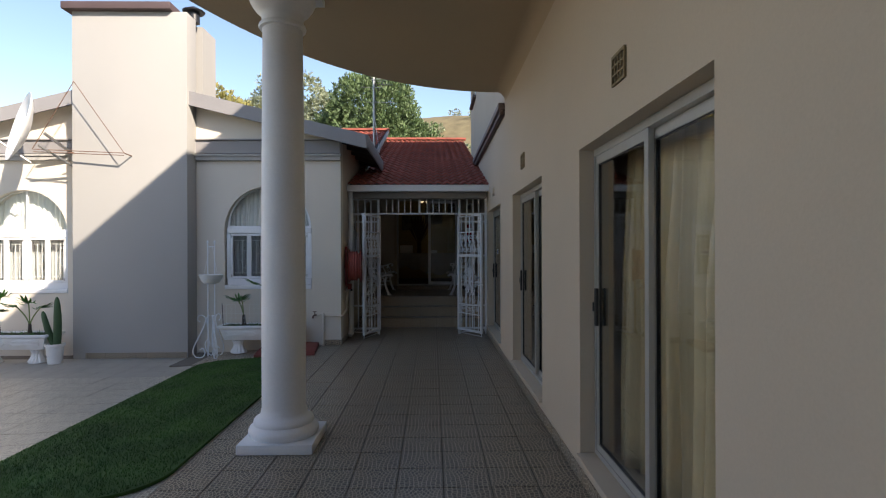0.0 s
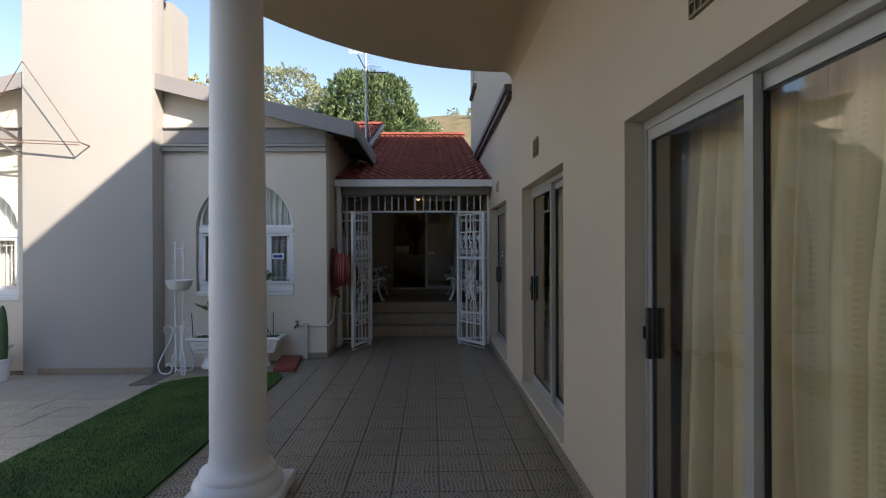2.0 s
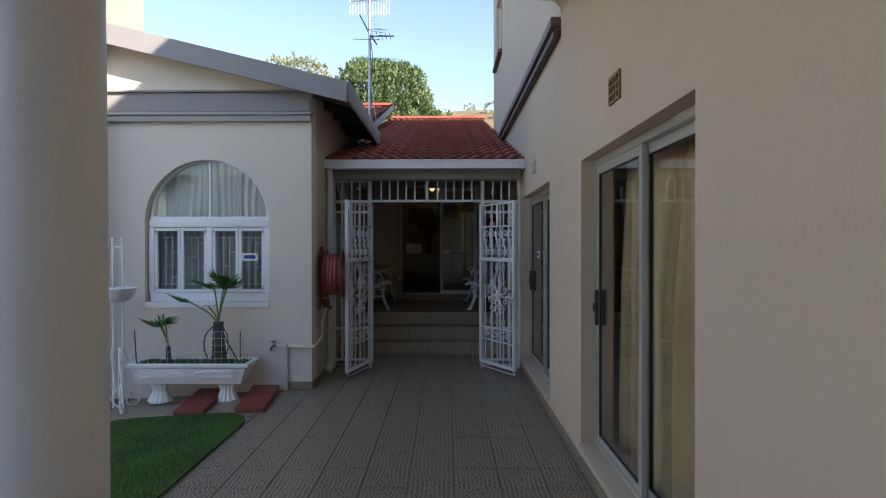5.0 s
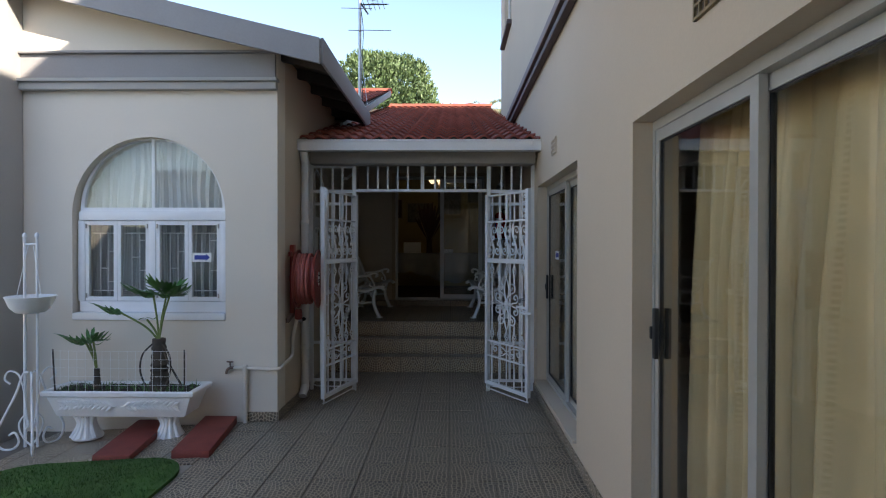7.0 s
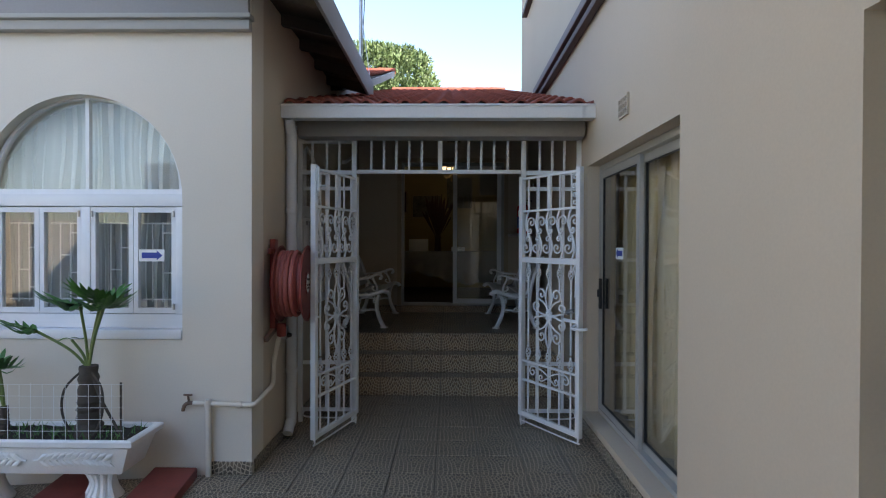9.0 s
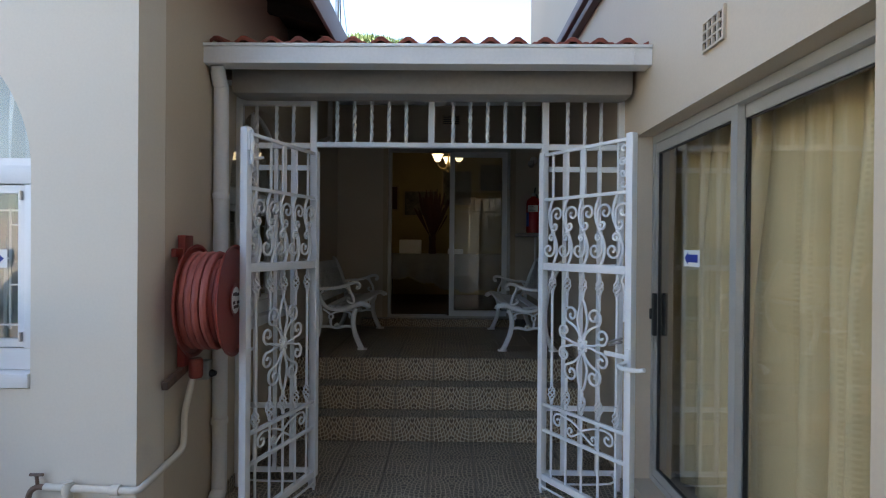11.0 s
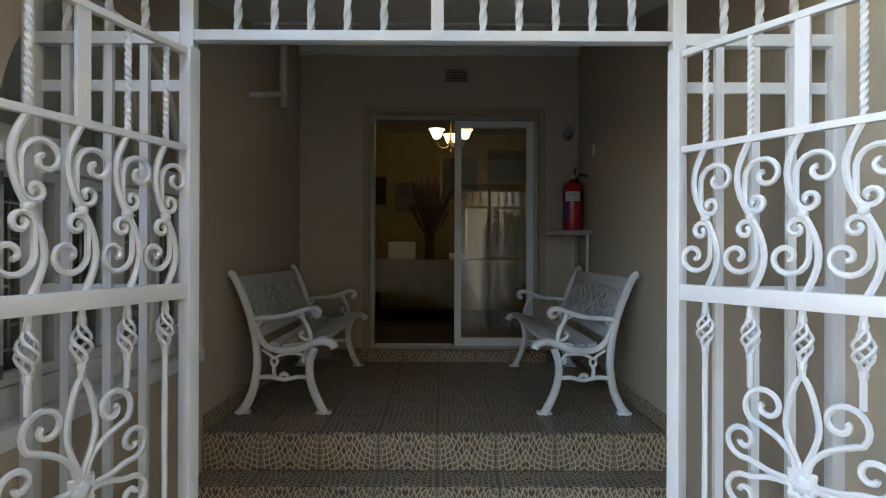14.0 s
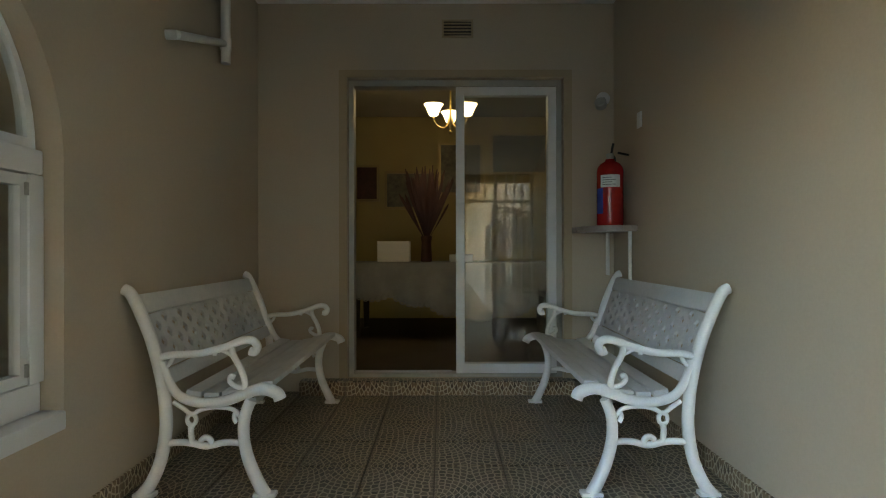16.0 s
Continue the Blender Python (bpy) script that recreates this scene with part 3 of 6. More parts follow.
def arched_window(at, half, lo, sp, name, bars=True):
    """White steel window with a half-round fanlight over four casements, net curtain and burglar bars behind."""
    w = thing(name, "white arched window with net curtains and burglar bars", "window", at, kind="structure")
    h, base = half - 0.022, lo + 0.13
    tr = sp - 0.02
    part("window_sill", box((-half + 0.003, -0.012, lo + 0.002), (half - 0.003, 0.08, lo + 0.065), 0.010), WHITE, w)
    fan = [(h * math.cos(math.pi * k / 32), tr + 0.05 + h * math.sin(math.pi * k / 32)) for k in range(33)]
    g = h - 0.035
    q0, q1 = [], []
    for k in range(17):
        a = math.pi / 2 * k / 16
        q0.append((max(0.012, g * math.cos(a)), tr + 0.085 + (g - 0.02) * math.sin(a)))
        q1.append((-max(0.012, g * math.cos(a)), tr + 0.085 + (g - 0.02) * math.sin(a)))
    part("fanlight_frame", sheet(fan, [[(0.012, tr + 0.085)] + q0, [(-0.012, tr + 0.085)] + q1], on_y(0.075), (0, 0.035, 0)), WHITE, w)
    part("fanlight_pane", sheet([(g * math.cos(math.pi * k / 24), tr + 0.085 + (g - 0.02) * math.sin(math.pi * k / 24)) for k in range(25)], [], on_y(0.088), (0, 0.004, 0)), GLASS, w).visible_shadow = False
    part("transom", box((-h, 0.05, tr - 0.03), (h, 0.115, tr + 0.049), 0.006), WHITE, w)
    part("bottom_rail", box((-h, 0.06, lo + 0.066), (h, 0.115, base + 0.03), 0.006), WHITE, w)
    for x in (-h + 0.02, 0, h - 0.02):
        part("mullion", box((x - 0.03, 0.055, base + 0.031), (x + 0.03, 0.115, tr - 0.031), 0.005), WHITE, w)
    step = (h - 0.08) / 2
    for i, x0 in enumerate((-h + 0.052, -h + 0.052 + step, 0.032, 0.032 + step)):
        x1 = x0 + step - 0.004
        c = part("casement", sheet(rect(x0, base + 0.035, x1, tr - 0.035), [rect(x0 + 0.03, base + 0.07, x1 - 0.03, tr - 0.07)], on_y(0.062), (0, 0.035, 0)), WHITE, w)
        part("pane", box((x0 + 0.028, 0.078, base + 0.068), (x1 - 0.028, 0.082, tr - 0.068)), GLASS, c).visible_shadow = False
        bm = bmesh.new()
        for z in (base + 0.12, tr - 0.14):
            add_tube(bm, [(x0 + 0.02, 0.14, z), (x1 - 0.02, 0.14, z)], 0.005, 5)
        for f in (0.3, 0.55, 0.8):
            add_tube(bm, [(x0 + (x1 - x0) * f, 0.14, base + 0.1), (x0 + (x1 - x0) * f, 0.14, tr - 0.13)], 0.005, 5)
        zc = base + 0.2 + 0.1 * (i % 2)
        for z, f0, f1 in ((zc + 0.12, 0.3, 0.55), (zc + 0.27, 0.55, 0.8), (zc, 0.55, 0.8)):
            add_tube(bm, [(x0 + (x1 - x0) * f0, 0.14, z), (x0 + (x1 - x0) * f1, 0.14, z)], 0.005, 5)
        part("burglar_bar", bm, WHITE, c, "white welded burglar bars")
        for z in (base + 0.08, tr - 0.08):
            part("hinge", tube([(x0 + (0.012 if i % 2 == 0 else x1 - x0 - 0.012), 0.055, z - 0.02), (x0 + (0.012 if i % 2 == 0 else x1 - x0 - 0.012), 0.055, z + 0.02)], 0.007, 6), STEEL, c)
    # the lower net is painted greyer to look dim behind the casements
    for z0, z1, yy, cloth, note in ((tr - 0.02, sp + half, 0.20, NET, "white net curtain in soft folds"), (lo, tr + 0.02, 0.27, NET_DIM, "sheer net curtain in soft folds, greyed to look dim behind the lower panes")):
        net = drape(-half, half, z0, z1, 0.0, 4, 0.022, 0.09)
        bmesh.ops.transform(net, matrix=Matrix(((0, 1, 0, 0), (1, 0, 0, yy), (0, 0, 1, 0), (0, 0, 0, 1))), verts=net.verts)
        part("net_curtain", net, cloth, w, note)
    return w


arched_window(pose(WIN_C, FRONT, 0), WIN_H, WIN_LO, WIN_SP, "window_1")
arched_window(pose(WIN2_C, FRONT, -0.05), WIN_H, WIN_LO, WIN_SP, "window_2")
arched_window(pose(WALL_L, 9.60, 0.05, 0, 0, 90), 0.64, WIN_LO, WIN_SP - 0.05, "window_3")
arrow_sign(pose(WIN_C + 0.44, FRONT + 0.060, 1.43), 1)

# ---- porch ----
north = setting("wall_north", sheet(rect(WALL_L + 0.002, 0.3, WALL_R - 0.002, 3.45), [rect(-0.83, 0.645, 0.62, 2.665)], on_y(BACK), (0, 0.2, 0)), PLASTER, "beige plaster wall with the sliding door", "wall")
setting("ceiling", sheet([(8.9, 2.44), (BACK - 0.002, 3.24), (BACK - 0.002, 3.27), (8.9, 2.47)], [], on_x(WALL_L + 0.002), (WALL_R - WALL_L - 0.004, 0, 0)), WHITE_OLD, "white sloping board ceiling of the porch", "ceiling")
bm = bmesh.new()
for y in (9.9, 10.9):
    add_box(bm, (WALL_L + 0.003, y, 2.44 + (y - 8.9) * 0.2508 - 0.015), (WALL_R - 0.003, y + 0.04, 2.44 + (y - 8.9) * 0.2508 + 0.004))
add_box(bm, (WALL_L + 0.003, BACK - 0.05, 3.16), (WALL_R - 0.003, BACK - 0.003, 3.225))
setting("trim_ceiling", bm, WHITE_OLD, "white cover strips and cornice of the porch ceiling", "trim")
steps = []
for k in range(3):
    y0, z0 = 9.85 + 0.19 * k, STEP * k
    steps.append(setting("step_%d" % (k + 1), box((WALL_L + 0.002, y0 + 0.009, z0 - 0.01), (WALL_R - 0.002, (y0 + 0.195) if k < 2 else BACK - 0.002, z0 + STEP - 0.010)), GROUT, "broad porch step faced with pebble print tiles", "step"))
setting("threshold", box((-0.98, 11.99, LANDING + 0.0), (0.80, BACK - 0.003, 0.645), 0.003), GROUT, "low tiled threshold before the sliding door", "step")

# sliding door of the porch: the right leaf shut, the left one drawn behind it
d = thing("sliding_door", "white framed sliding glass door standing half open", "door", pose(-0.83, BACK + 0.045, 0.647))
part("outer_frame", sheet(rect(0.002, 0, 1.448, 2.016), [rect(0.035, 0.02, 1.415, 1.975)], on_y(0), (0, 0.10, 0)), ALU, d)
p = part("door_leaf", sheet(rect(0.73, 0.021, 1.414, 1.974), [rect(0.785, 0.085, 1.36, 1.92)], on_y(0.015), (0, 0.03, 0)), WHITE, d, "white aluminium leaf")
part("pane", box((0.78, 0.028, 0.08), (1.365, 0.033, 1.925)), GLASS, p).visible_shadow = False
p = part("door_leaf", sheet(rect(0.745, 0.021, 1.412, 1.974), [rect(0.79, 0.085, 1.358, 1.92)], on_y(0.055), (0, 0.03, 0)), WHITE, d, "white aluminium leaf pushed behind the other")
part("pane", box((0.785, 0.068, 0.08), (1.363, 0.073, 1.925)), GLASS, p).visible_shadow = False
part("track", box((0.036, 0.05, 0.021), (0.70, 0.056, 0.035)), STEEL, d)
# dark surround painted round the opening
setting("trim_door", sheet([(-0.885, 0.646), (-0.832, 0.646), (-0.832, 2.667), (0.622, 2.667), (0.622, 0.646), (0.675, 0.646), (0.675, 2.715), (-0.885, 2.715)], [], on_y(BACK - 0.012), (0, 0.011, 0)), SOFFIT, "beige plaster surround of the sliding door", "trim")

# ---- porch roof ----
PITCH = math.atan2(RIDGE_Z - EAVE_Z, RIDGE_Y - EAVE_Y)
roof = setting("roof_porch", sheet([(EAVE_Y, EAVE_Z), (RIDGE_Y, RIDGE_Z), (RIDGE_Y, RIDGE_Z - 0.06), (EAVE_Y, EAVE_Z - 0.06)], [], on_x(-1.42), (2.375, 0, 0)), DARK, "terracotta tiled porch roof rising to a ridge", "roof")
roof_b = setting("roof_upper", sheet([(10.3, 3.25), (15.3, 4.93), (15.3, 4.84), (10.3, 3.16)], [], on_x(-6.0), (4.7, 0, 0)), DARK, "terracotta tiled roof behind the left house", "roof")
setting("barge_upper", sheet([(10.0, 3.06), (15.3, 4.97), (15.3, 4.86), (10.0, 2.97)], [], on_x(-1.30), (0.04, 0, 0)), BEAM, "pale barge flashing between the roofs", "trim")
setting("roof_far_slope", sheet([(16.6, 4.90), (23, 2.6), (23, 2.5), (16.6, 4.82)], [], on_x(-6.0), (6.9, 0, 0)), DARK, "far slope of the tiled roof", "roof")
bm = box((WALL_L + 0.05, 8.82, 2.365), (WALL_R - 0.015, 9.005, 2.545), 0.045)
setting("beam", bm, BEAM, "grey rounded beam under the gutter", "beam")
bm = sheet([(0, 0), (0.11, 0), (0.11, 0.10), (0.095, 0.10), (0.095, 0.012), (0.012, 0.012), (0.012, 0.085), (0, 0.10)], [], lambda u, v: Vector((WALL_L - 0.055, 8.60 + u, 2.470 + v)), (WALL_R - WALL_L + 0.053, 0, 0))
add_box(bm, (WALL_L - 0.056, 8.592, 2.558), (WALL_R - 0.003, 8.612, 2.576), 0.004)
add_box(bm, (WALL_R - 0.10, 8.594, 2.473), (WALL_R - 0.09, 8.60, 2.558))
setting("gutter", bm, GUTTER, "white painted metal gutter along the porch eave", "gutter")
t = thing("downpipe", "white painted downpipe on the porch wall", "pipe", pose(-1.383, 8.72, 0))
part("pipe", tube(catmull([(0, -0.06, 2.475), (0, -0.02, 2.38), (0, 0, 2.28), (0, 0, 1.2), (0, 0, 0.2), (0.0, -0.03, 0.12), (0.0, -0.10, 0.05)], 4), 0.04, 14), GUTTER, t)
for z in (0.5, 1.75):
    part("bracket", lathe([(0.043, z), (0.046, z + 0.005), (0.046, z + 0.03), (0.043, z + 0.035)], 14), GUTTER, t)
    part("clip", box((-0.046, -0.012, z), (-0.03, 0.012, z + 0.035)), GUTTER, t)

# ---- white security gate and grille ----
def add_twist(bm, p0, p1, half, turns, n):
    p0, p1 = Vector(p0), Vector(p1)
    rings = []
    for i in range(n + 1):
        c, a = p0.lerp(p1, i / n), 2 * math.pi * turns * i / n
        rings.append([bm.verts.new(c + Vector((half * math.cos(a + k * math.pi / 2), half * math.sin(a + k * math.pi / 2), 0))) for k in range(4)])
    for a, b in zip(rings, rings[1:]):
        for k in range(4):
            bm.faces.new((a[k], a[(k + 1) % 4], b[(k + 1) % 4], b[k]))
    bm.faces.new(rings[0][::-1]), bm.faces.new(rings[-1])
    return bm


def twist(p0, p1, half=0.0085, turns=3.5, n=42):
    return add_twist(bmesh.new(), p0, p1, half, turns, n)


def basket(u, z, length=0.105):
    bm = bmesh.new()
    for k in range(4):
        add_tube(bm, [(u + 0.021 * math.sin(math.pi * s) * math.cos(2 * math.pi * (0.9 * s + k / 4)), 0.021 * math.sin(math.pi * s) * math.sin(2 * math.pi * (0.9 * s + k / 4)), z - length / 2 + length * s) for s in [i / 10 for i in range(11)]], 0.0045, 5)
    lathe([(0.009, z + length / 2 - 0.008), (0.011, z + length / 2), (0.008, z + length / 2 + 0.012)], 8, bm, Matrix.Translation((u, 0, 0)))
    lathe([(0.008, z - length / 2 - 0.012), (0.011, z - length / 2), (0.009, z - length / 2 + 0.008)], 8, bm, Matrix.Translation((u, 0, 0)))
    return bm


def c_scroll(u, z0, z1, r0, r1, side):
    """A C of flat bar with a curl at both ends; side 1 opens to larger u."""
    pts = spiral(0, z0, 0.007, r0, -250, 180, 18) + spiral(-r0 + r1, z1, r1, 0.006, 180, 600, 16)
    return [(u + side * x, y, z) for x, y, z in pts]


GATE_W = 0.688


def gate_leaf(at, label, right):
    g = thing("security_gate", label, "gate", at, "gate leaves")
    W = GATE_W
    part("stile", box((0, -0.019, 0.085), (0.038, 0.019, 2.072), 0.002), WHITE, g)
    part("stile", box((W - 0.04, -0.02, 0.085), (W, 0.02, 2.083), 0.002), WHITE, g)
    for z, h in ((0.105, 0.019), (1.383, 0.022)):
        part("rail", box((0.038, -0.015, z - h), (W - 0.04, 0.015, z + h), 0.002), WHITE, g)
    for z in (0.388, 0.545, 1.785, 2.056):
        part("rail", box((0.038, -0.010, z - 0.009), (W - 0.04, 0.010, z + 0.009), 0.002), WHITE, g)
    lean = 1 if right else -1
    us = [0.105, 0.225, 0.345, 0.465, 0.585]
    for i, u in enumerate(us):
        if i == 2:
            part("flat_bar", box((u - 0.016, -0.006, 1.785), (u + 0.016, 0.006, 2.053)), WHITE, g)
        else:
            part("twisted_bar", twist((u, 0, 1.79), (u, 0, 2.05)), WHITE, g)
        bar = [(u - 0.034 * lean * math.sin(2 * math.pi * k / 16), 0, 1.785 - 0.395 * k / 16) for k in range(17)]
        part("curved_bar", tube(bar, 0.0085, 6), WHITE, g)
        part("scroll", tube(c_scroll(u + 0.034 * lean, 1.69, 1.622, 0.048, 0.027, lean), 0.0072, 6), WHITE, g)
        part("scroll", tube([(2 * u - x, y, 3.175 - z) for x, y, z in c_scroll(u + 0.034 * lean, 1.69, 1.622, 0.048, 0.027, lean)], 0.0072, 6), WHITE, g)
        part("collar", lathe([(0.010, -0.008), (0.013, -0.004), (0.013, 0.004), (0.010, 0.008)], 8, None, pose(u, 0, 1.5875)), WHITE, g)
        part("basket_twist", basket(u, 1.285), WHITE, g)
        part("basket_twist", basket(u, 0.625 if i < 4 else 0.60), WHITE, g)
        if i in (0, 4):
            part("plain_bar", tube([(u, 0, 0.68), (u, 0, 1.235)], 0.008, 6), WHITE, g)
        else:
            part("plain_bar", tube([(u, 0, 1.155 if i != 2 else 1.20), (u, 0, 1.235)], 0.008, 6), WHITE, g)
            part("plain_bar", tube([(u, 0, 0.68), (u, 0, 0.745 if i != 2 else 0.70)], 0.008, 6), WHITE, g)
        part("plain_bar", tube([(u, 0, 1.34), (u, 0, 1.37)], 0.008, 6), WHITE, g)
        part("lower_bar", tube([(u, 0, 0.11), (u, 0, 0.545)], 0.0075, 6), WHITE, g)
    c, z = us[2], 0.95
    for s in (1, -1):
        almond = catmull([(c, 0, z + 0.03 * s), (c + 0.036, 0, z + 0.14 * s), (c, 0, z + 0.255 * s), (c - 0.036, 0, z + 0.14 * s), (c, 0, z + 0.03 * s)], 6)
        part("petal", tube(almond, 0.0075, 6), WHITE, g)
        for q in (1, -1):
            pts = catmull([(c + 0.012 * q, 0, z + 0.03 * s), (c + 0.024 * q, 0, z + 0.065 * s), (c + 0.06 * q, 0, z + 0.10 * s), (c + 0.120 * q, 0, z + 0.127 * s)], 5)
            curl = spiral(0.082, 0.165, 0.054, 0.008, -45, 390, 22)
            pts += [Vector((c + x * q, 0, z + zz * s)) for x, _, zz in curl]
            part("petal", tube(pts, 0.0075, 6), WHITE, g)
            pts = catmull([(c + 0.03 * q, 0, z + 0.004 * s), (c + 0.075 * q, 0, z + 0.008 * s), (c + 0.115 * q, 0, z + 0.020 * s), (c + 0.146 * q, 0, z + 0.0227 * s)], 5)
            curl = spiral(0.138, 0.067, 0.045, 0.008, -80, 340, 20)
            pts += [Vector((c + x * q, 0, z + zz * s)) for x, _, zz in curl]
            part("petal", tube(pts, 0.0075, 6), WHITE, g)
    bm = bmesh.new()
    ro = []
    for rr, h in ((0.004, -0.010), (0.036, -0.008), (0.040, 0.0), (0.034, 0.007), (0.022, 0.004), (0.016, 0.012), (0.003, 0.016)):
        ro.append([bm.verts.new((c + rr * (1 + (0.16 * math.cos(8 * q) if rr > 0.02 else 0)) * math.cos(q), -h, z + rr * (1 + (0.16 * math.cos(8 * q) if rr > 0.02 else 0)) * math.sin(q))) for q in [2 * math.pi * k / 40 for k in range(40)]])
    for r0, r1 in zip(ro, ro[1:]):
        for k in range(40):
            bm.faces.new((r0[k], r0[(k + 1) % 40], r1[(k + 1) % 40], r1[k]))
    bm.faces.new(ro[0][::-1]), bm.faces.new(ro[-1])
    part("rosette", bm, WHITE, g)
    # low scrolls between the two bottom rails
    for q in (1, -1):
        pts = catmull([(c, 0, 0.47), (c + 0.08 * q, 0, 0.505), (c + 0.17 * q, 0, 0.52)], 5)
        pts += [Vector((c + q * x, 0, zz)) for x, _, zz in spiral(0.185, 0.475, 0.042, 0.008, 100, -330, 20)]
        part("scroll", tube(pts, 0.0065, 6), WHITE, g)
        pts = catmull([(c, 0, 0.46), (c + 0.07 * q, 0, 0.42)], 4) + [Vector((c + q * x, 0, zz)) for x, _, zz in spiral(0.085, 0.445, 0.028, 0.007, -110, 260, 16)]
        part("scroll", tube(pts, 0.006, 6), WHITE, g)
    # drop bar below the bottom rail
    part("drop_bar", tube(catmull([(0.02, 0, 0.09), (0.025, 0, 0.05), (0.05, 0, 0.04), (W - 0.06, 0, 0.04), (W - 0.03, 0, 0.05), (W - 0.025, 0, 0.09)], 4), 0.007, 6), WHITE, g)
    part("foot_bolt", tube([(0.019, 0.0, 0.0), (0.019, 0.0, 0.09)], 0.008, 8), WHITE, g)
    # S scroll beside the outer stile
    pts = spiral(W - 0.068, 2.01, 0.006, 0.024, 300, -20, 12) + catmull([(W - 0.05, 0, 1.98), (W - 0.046, 0, 1.93), (W - 0.05, 0, 1.88)], 5) + spiral(W - 0.068, 1.83, 0.024, 0.006, 20, -300, 12)
    part("scroll", tube(pts, 0.0065, 6), WHITE, g)
    part("scroll", tube(c_scroll(W - 0.075, 1.945, 1.885, 0.024, 0.020, -1), 0.0065, 6), WHITE, g)
    if right:
        part("handle", tube(catmull([(W - 0.02, -0.02, 0.92), (W - 0.03, -0.07, 0.905), (W + 0.02, -0.09, 0.90), (W + 0.09, -0.085, 0.905), (W + 0.13, -0.08, 0.915)], 5), 0.011, 8), WHITE, g)
        part("lock_plate", box((W - 0.035, -0.026, 0.86), (W - 0.005, -0.0202, 0.985), 0.003), WHITE, g)
        part("latch", box((W - 0.17, -0.022, 0.93), (W - 0.036, -0.014, 0.955), 0.002), WHITE, g)
        bm = bmesh.new()
        for dz in (0.0, 0.018):
            add_tube(bm, [(us[4] + 0.034 * math.cos(a), -0.012 + 0.026 * math.sin(a), 1.0 + dz + 0.012 * math.cos(a)) for a in [2 * math.pi * k / 14 for k in range(14)]], 0.007, 6, True)
        part("padlock", bm, STEEL, g, "bare steel padlock and ring")
        part("chain", tube(catmull([(W - 0.052, -0.01, 1.36), (W - 0.062, -0.014, 1.33), (W - 0.05, -0.014, 1.30), (W - 0.045, -0.012, 1.22), (W - 0.05, -0.012, 1.12)], 5), 0.006, 6), WHITE, g)
    else:
        part("bolt", box((W - 0.036, -0.034, 1.965), (W - 0.004, -0.0202, 2.055), 0.003), WHITE, g)
        part("bolt", tube([(W - 0.02, -0.034, 1.895), (W - 0.02, -0.034, 2.068)], 0.009, 8), WHITE, g)
        part("bolt_lever", tube([(W - 0.02, -0.034, 1.925), (W - 0.09, -0.05, 1.94)], 0.007, 6), WHITE, g)
        part("latch", box((W - 0.05, -0.03, 0.97), (W + 0.02, -0.0202, 0.985), 0.002), WHITE, g)
    return g


GATE_Y = 9.06
gate_leaf(pose(-0.924, GATE_Y - 0.02, 0, 0, 0, math.degrees(math.atan2(8.40 - 9.06, -1.13 + 0.924))) @ Matrix.Diagonal((1, -1, 1, 1)), "white wrought iron gate leaf with a bolt, swung open", False)
gate_leaf(pose(0.453, GATE_Y - 0.02, 0, 0, 0, math.degrees(math.atan2(8.47 - 9.06, 0.83 - 0.453))), "white wrought iron gate leaf with a padlock, swung open", True)

g = thing("gate_frame", "white welded steel grille round the gate opening", "grille", pose(0, GATE_Y, 0))
L, R = WALL_L + 0.012, WALL_R - 0.006
for x in (L + 0.01, -0.95, 0.478, R - 0.01):
    part("post", box((x - 0.02, -0.018, 0.0), (x + 0.02, 0.018, 2.45), 0.002), WHITE, g)
part("top_rail", box((L + 0.03, -0.014, 2.36), (-0.97, 0.014, 2.40)), WHITE, g)
part("lintel_bar", box((L + 0.03, -0.016, 2.095), (-0.971, 0.016, 2.13), 0.002), WHITE, g)
part("lintel_bar", box((-0.929, -0.019, 2.105), (0.457, 0.019, 2.135), 0.002), WHITE, g)
part("lintel_bar", box((0.499, -0.016, 2.095), (R - 0.03, 0.016, 2.13), 0.002), WHITE, g)
part("flat_bar", box((-0.243, -0.008, 2.135), (-0.206, 0.008, 2.44)), WHITE, g)
for x in (-1.306, -1.183, -1.078, -0.807, -0.700, -0.594, -0.487, -0.380, -0.09, 0.015, 0.122, 0.23, 0.345, 0.615, 0.720, 0.820):
    b = part("twisted_bar", twist((0, 0, 2.13), (0, 0, 2.44), 0.0125, 1.5, 18), WHITE, g)
    b.location.x = x
for xs3 in ((-1.306, -1.183, -1.078), (0.600, 0.705, 0.812)):
    for x in xs3:
        part("side_bar", box((x - 0.012, -0.008, 0.1), (x + 0.012, 0.008, 2.094)), WHITE, g)
for a, b in ((L + 0.03, -0.971), (0.499, R - 0.03)):
    for z in (0.10, 0.50, 1.38, 1.98):
        part("side_rail", box((a, 0.0085, z - 0.016), (b, 0.02, z + 0.016)), WHITE, g)
    part("foot_bar", tube(catmull([(a + 0.02, 0.0, 0.1), (a + 0.03, 0.0, 0.04), (b - 0.03, 0.0, 0.04), (b - 0.02, 0.0, 0.1)], 4), 0.007, 6), WHITE, g)

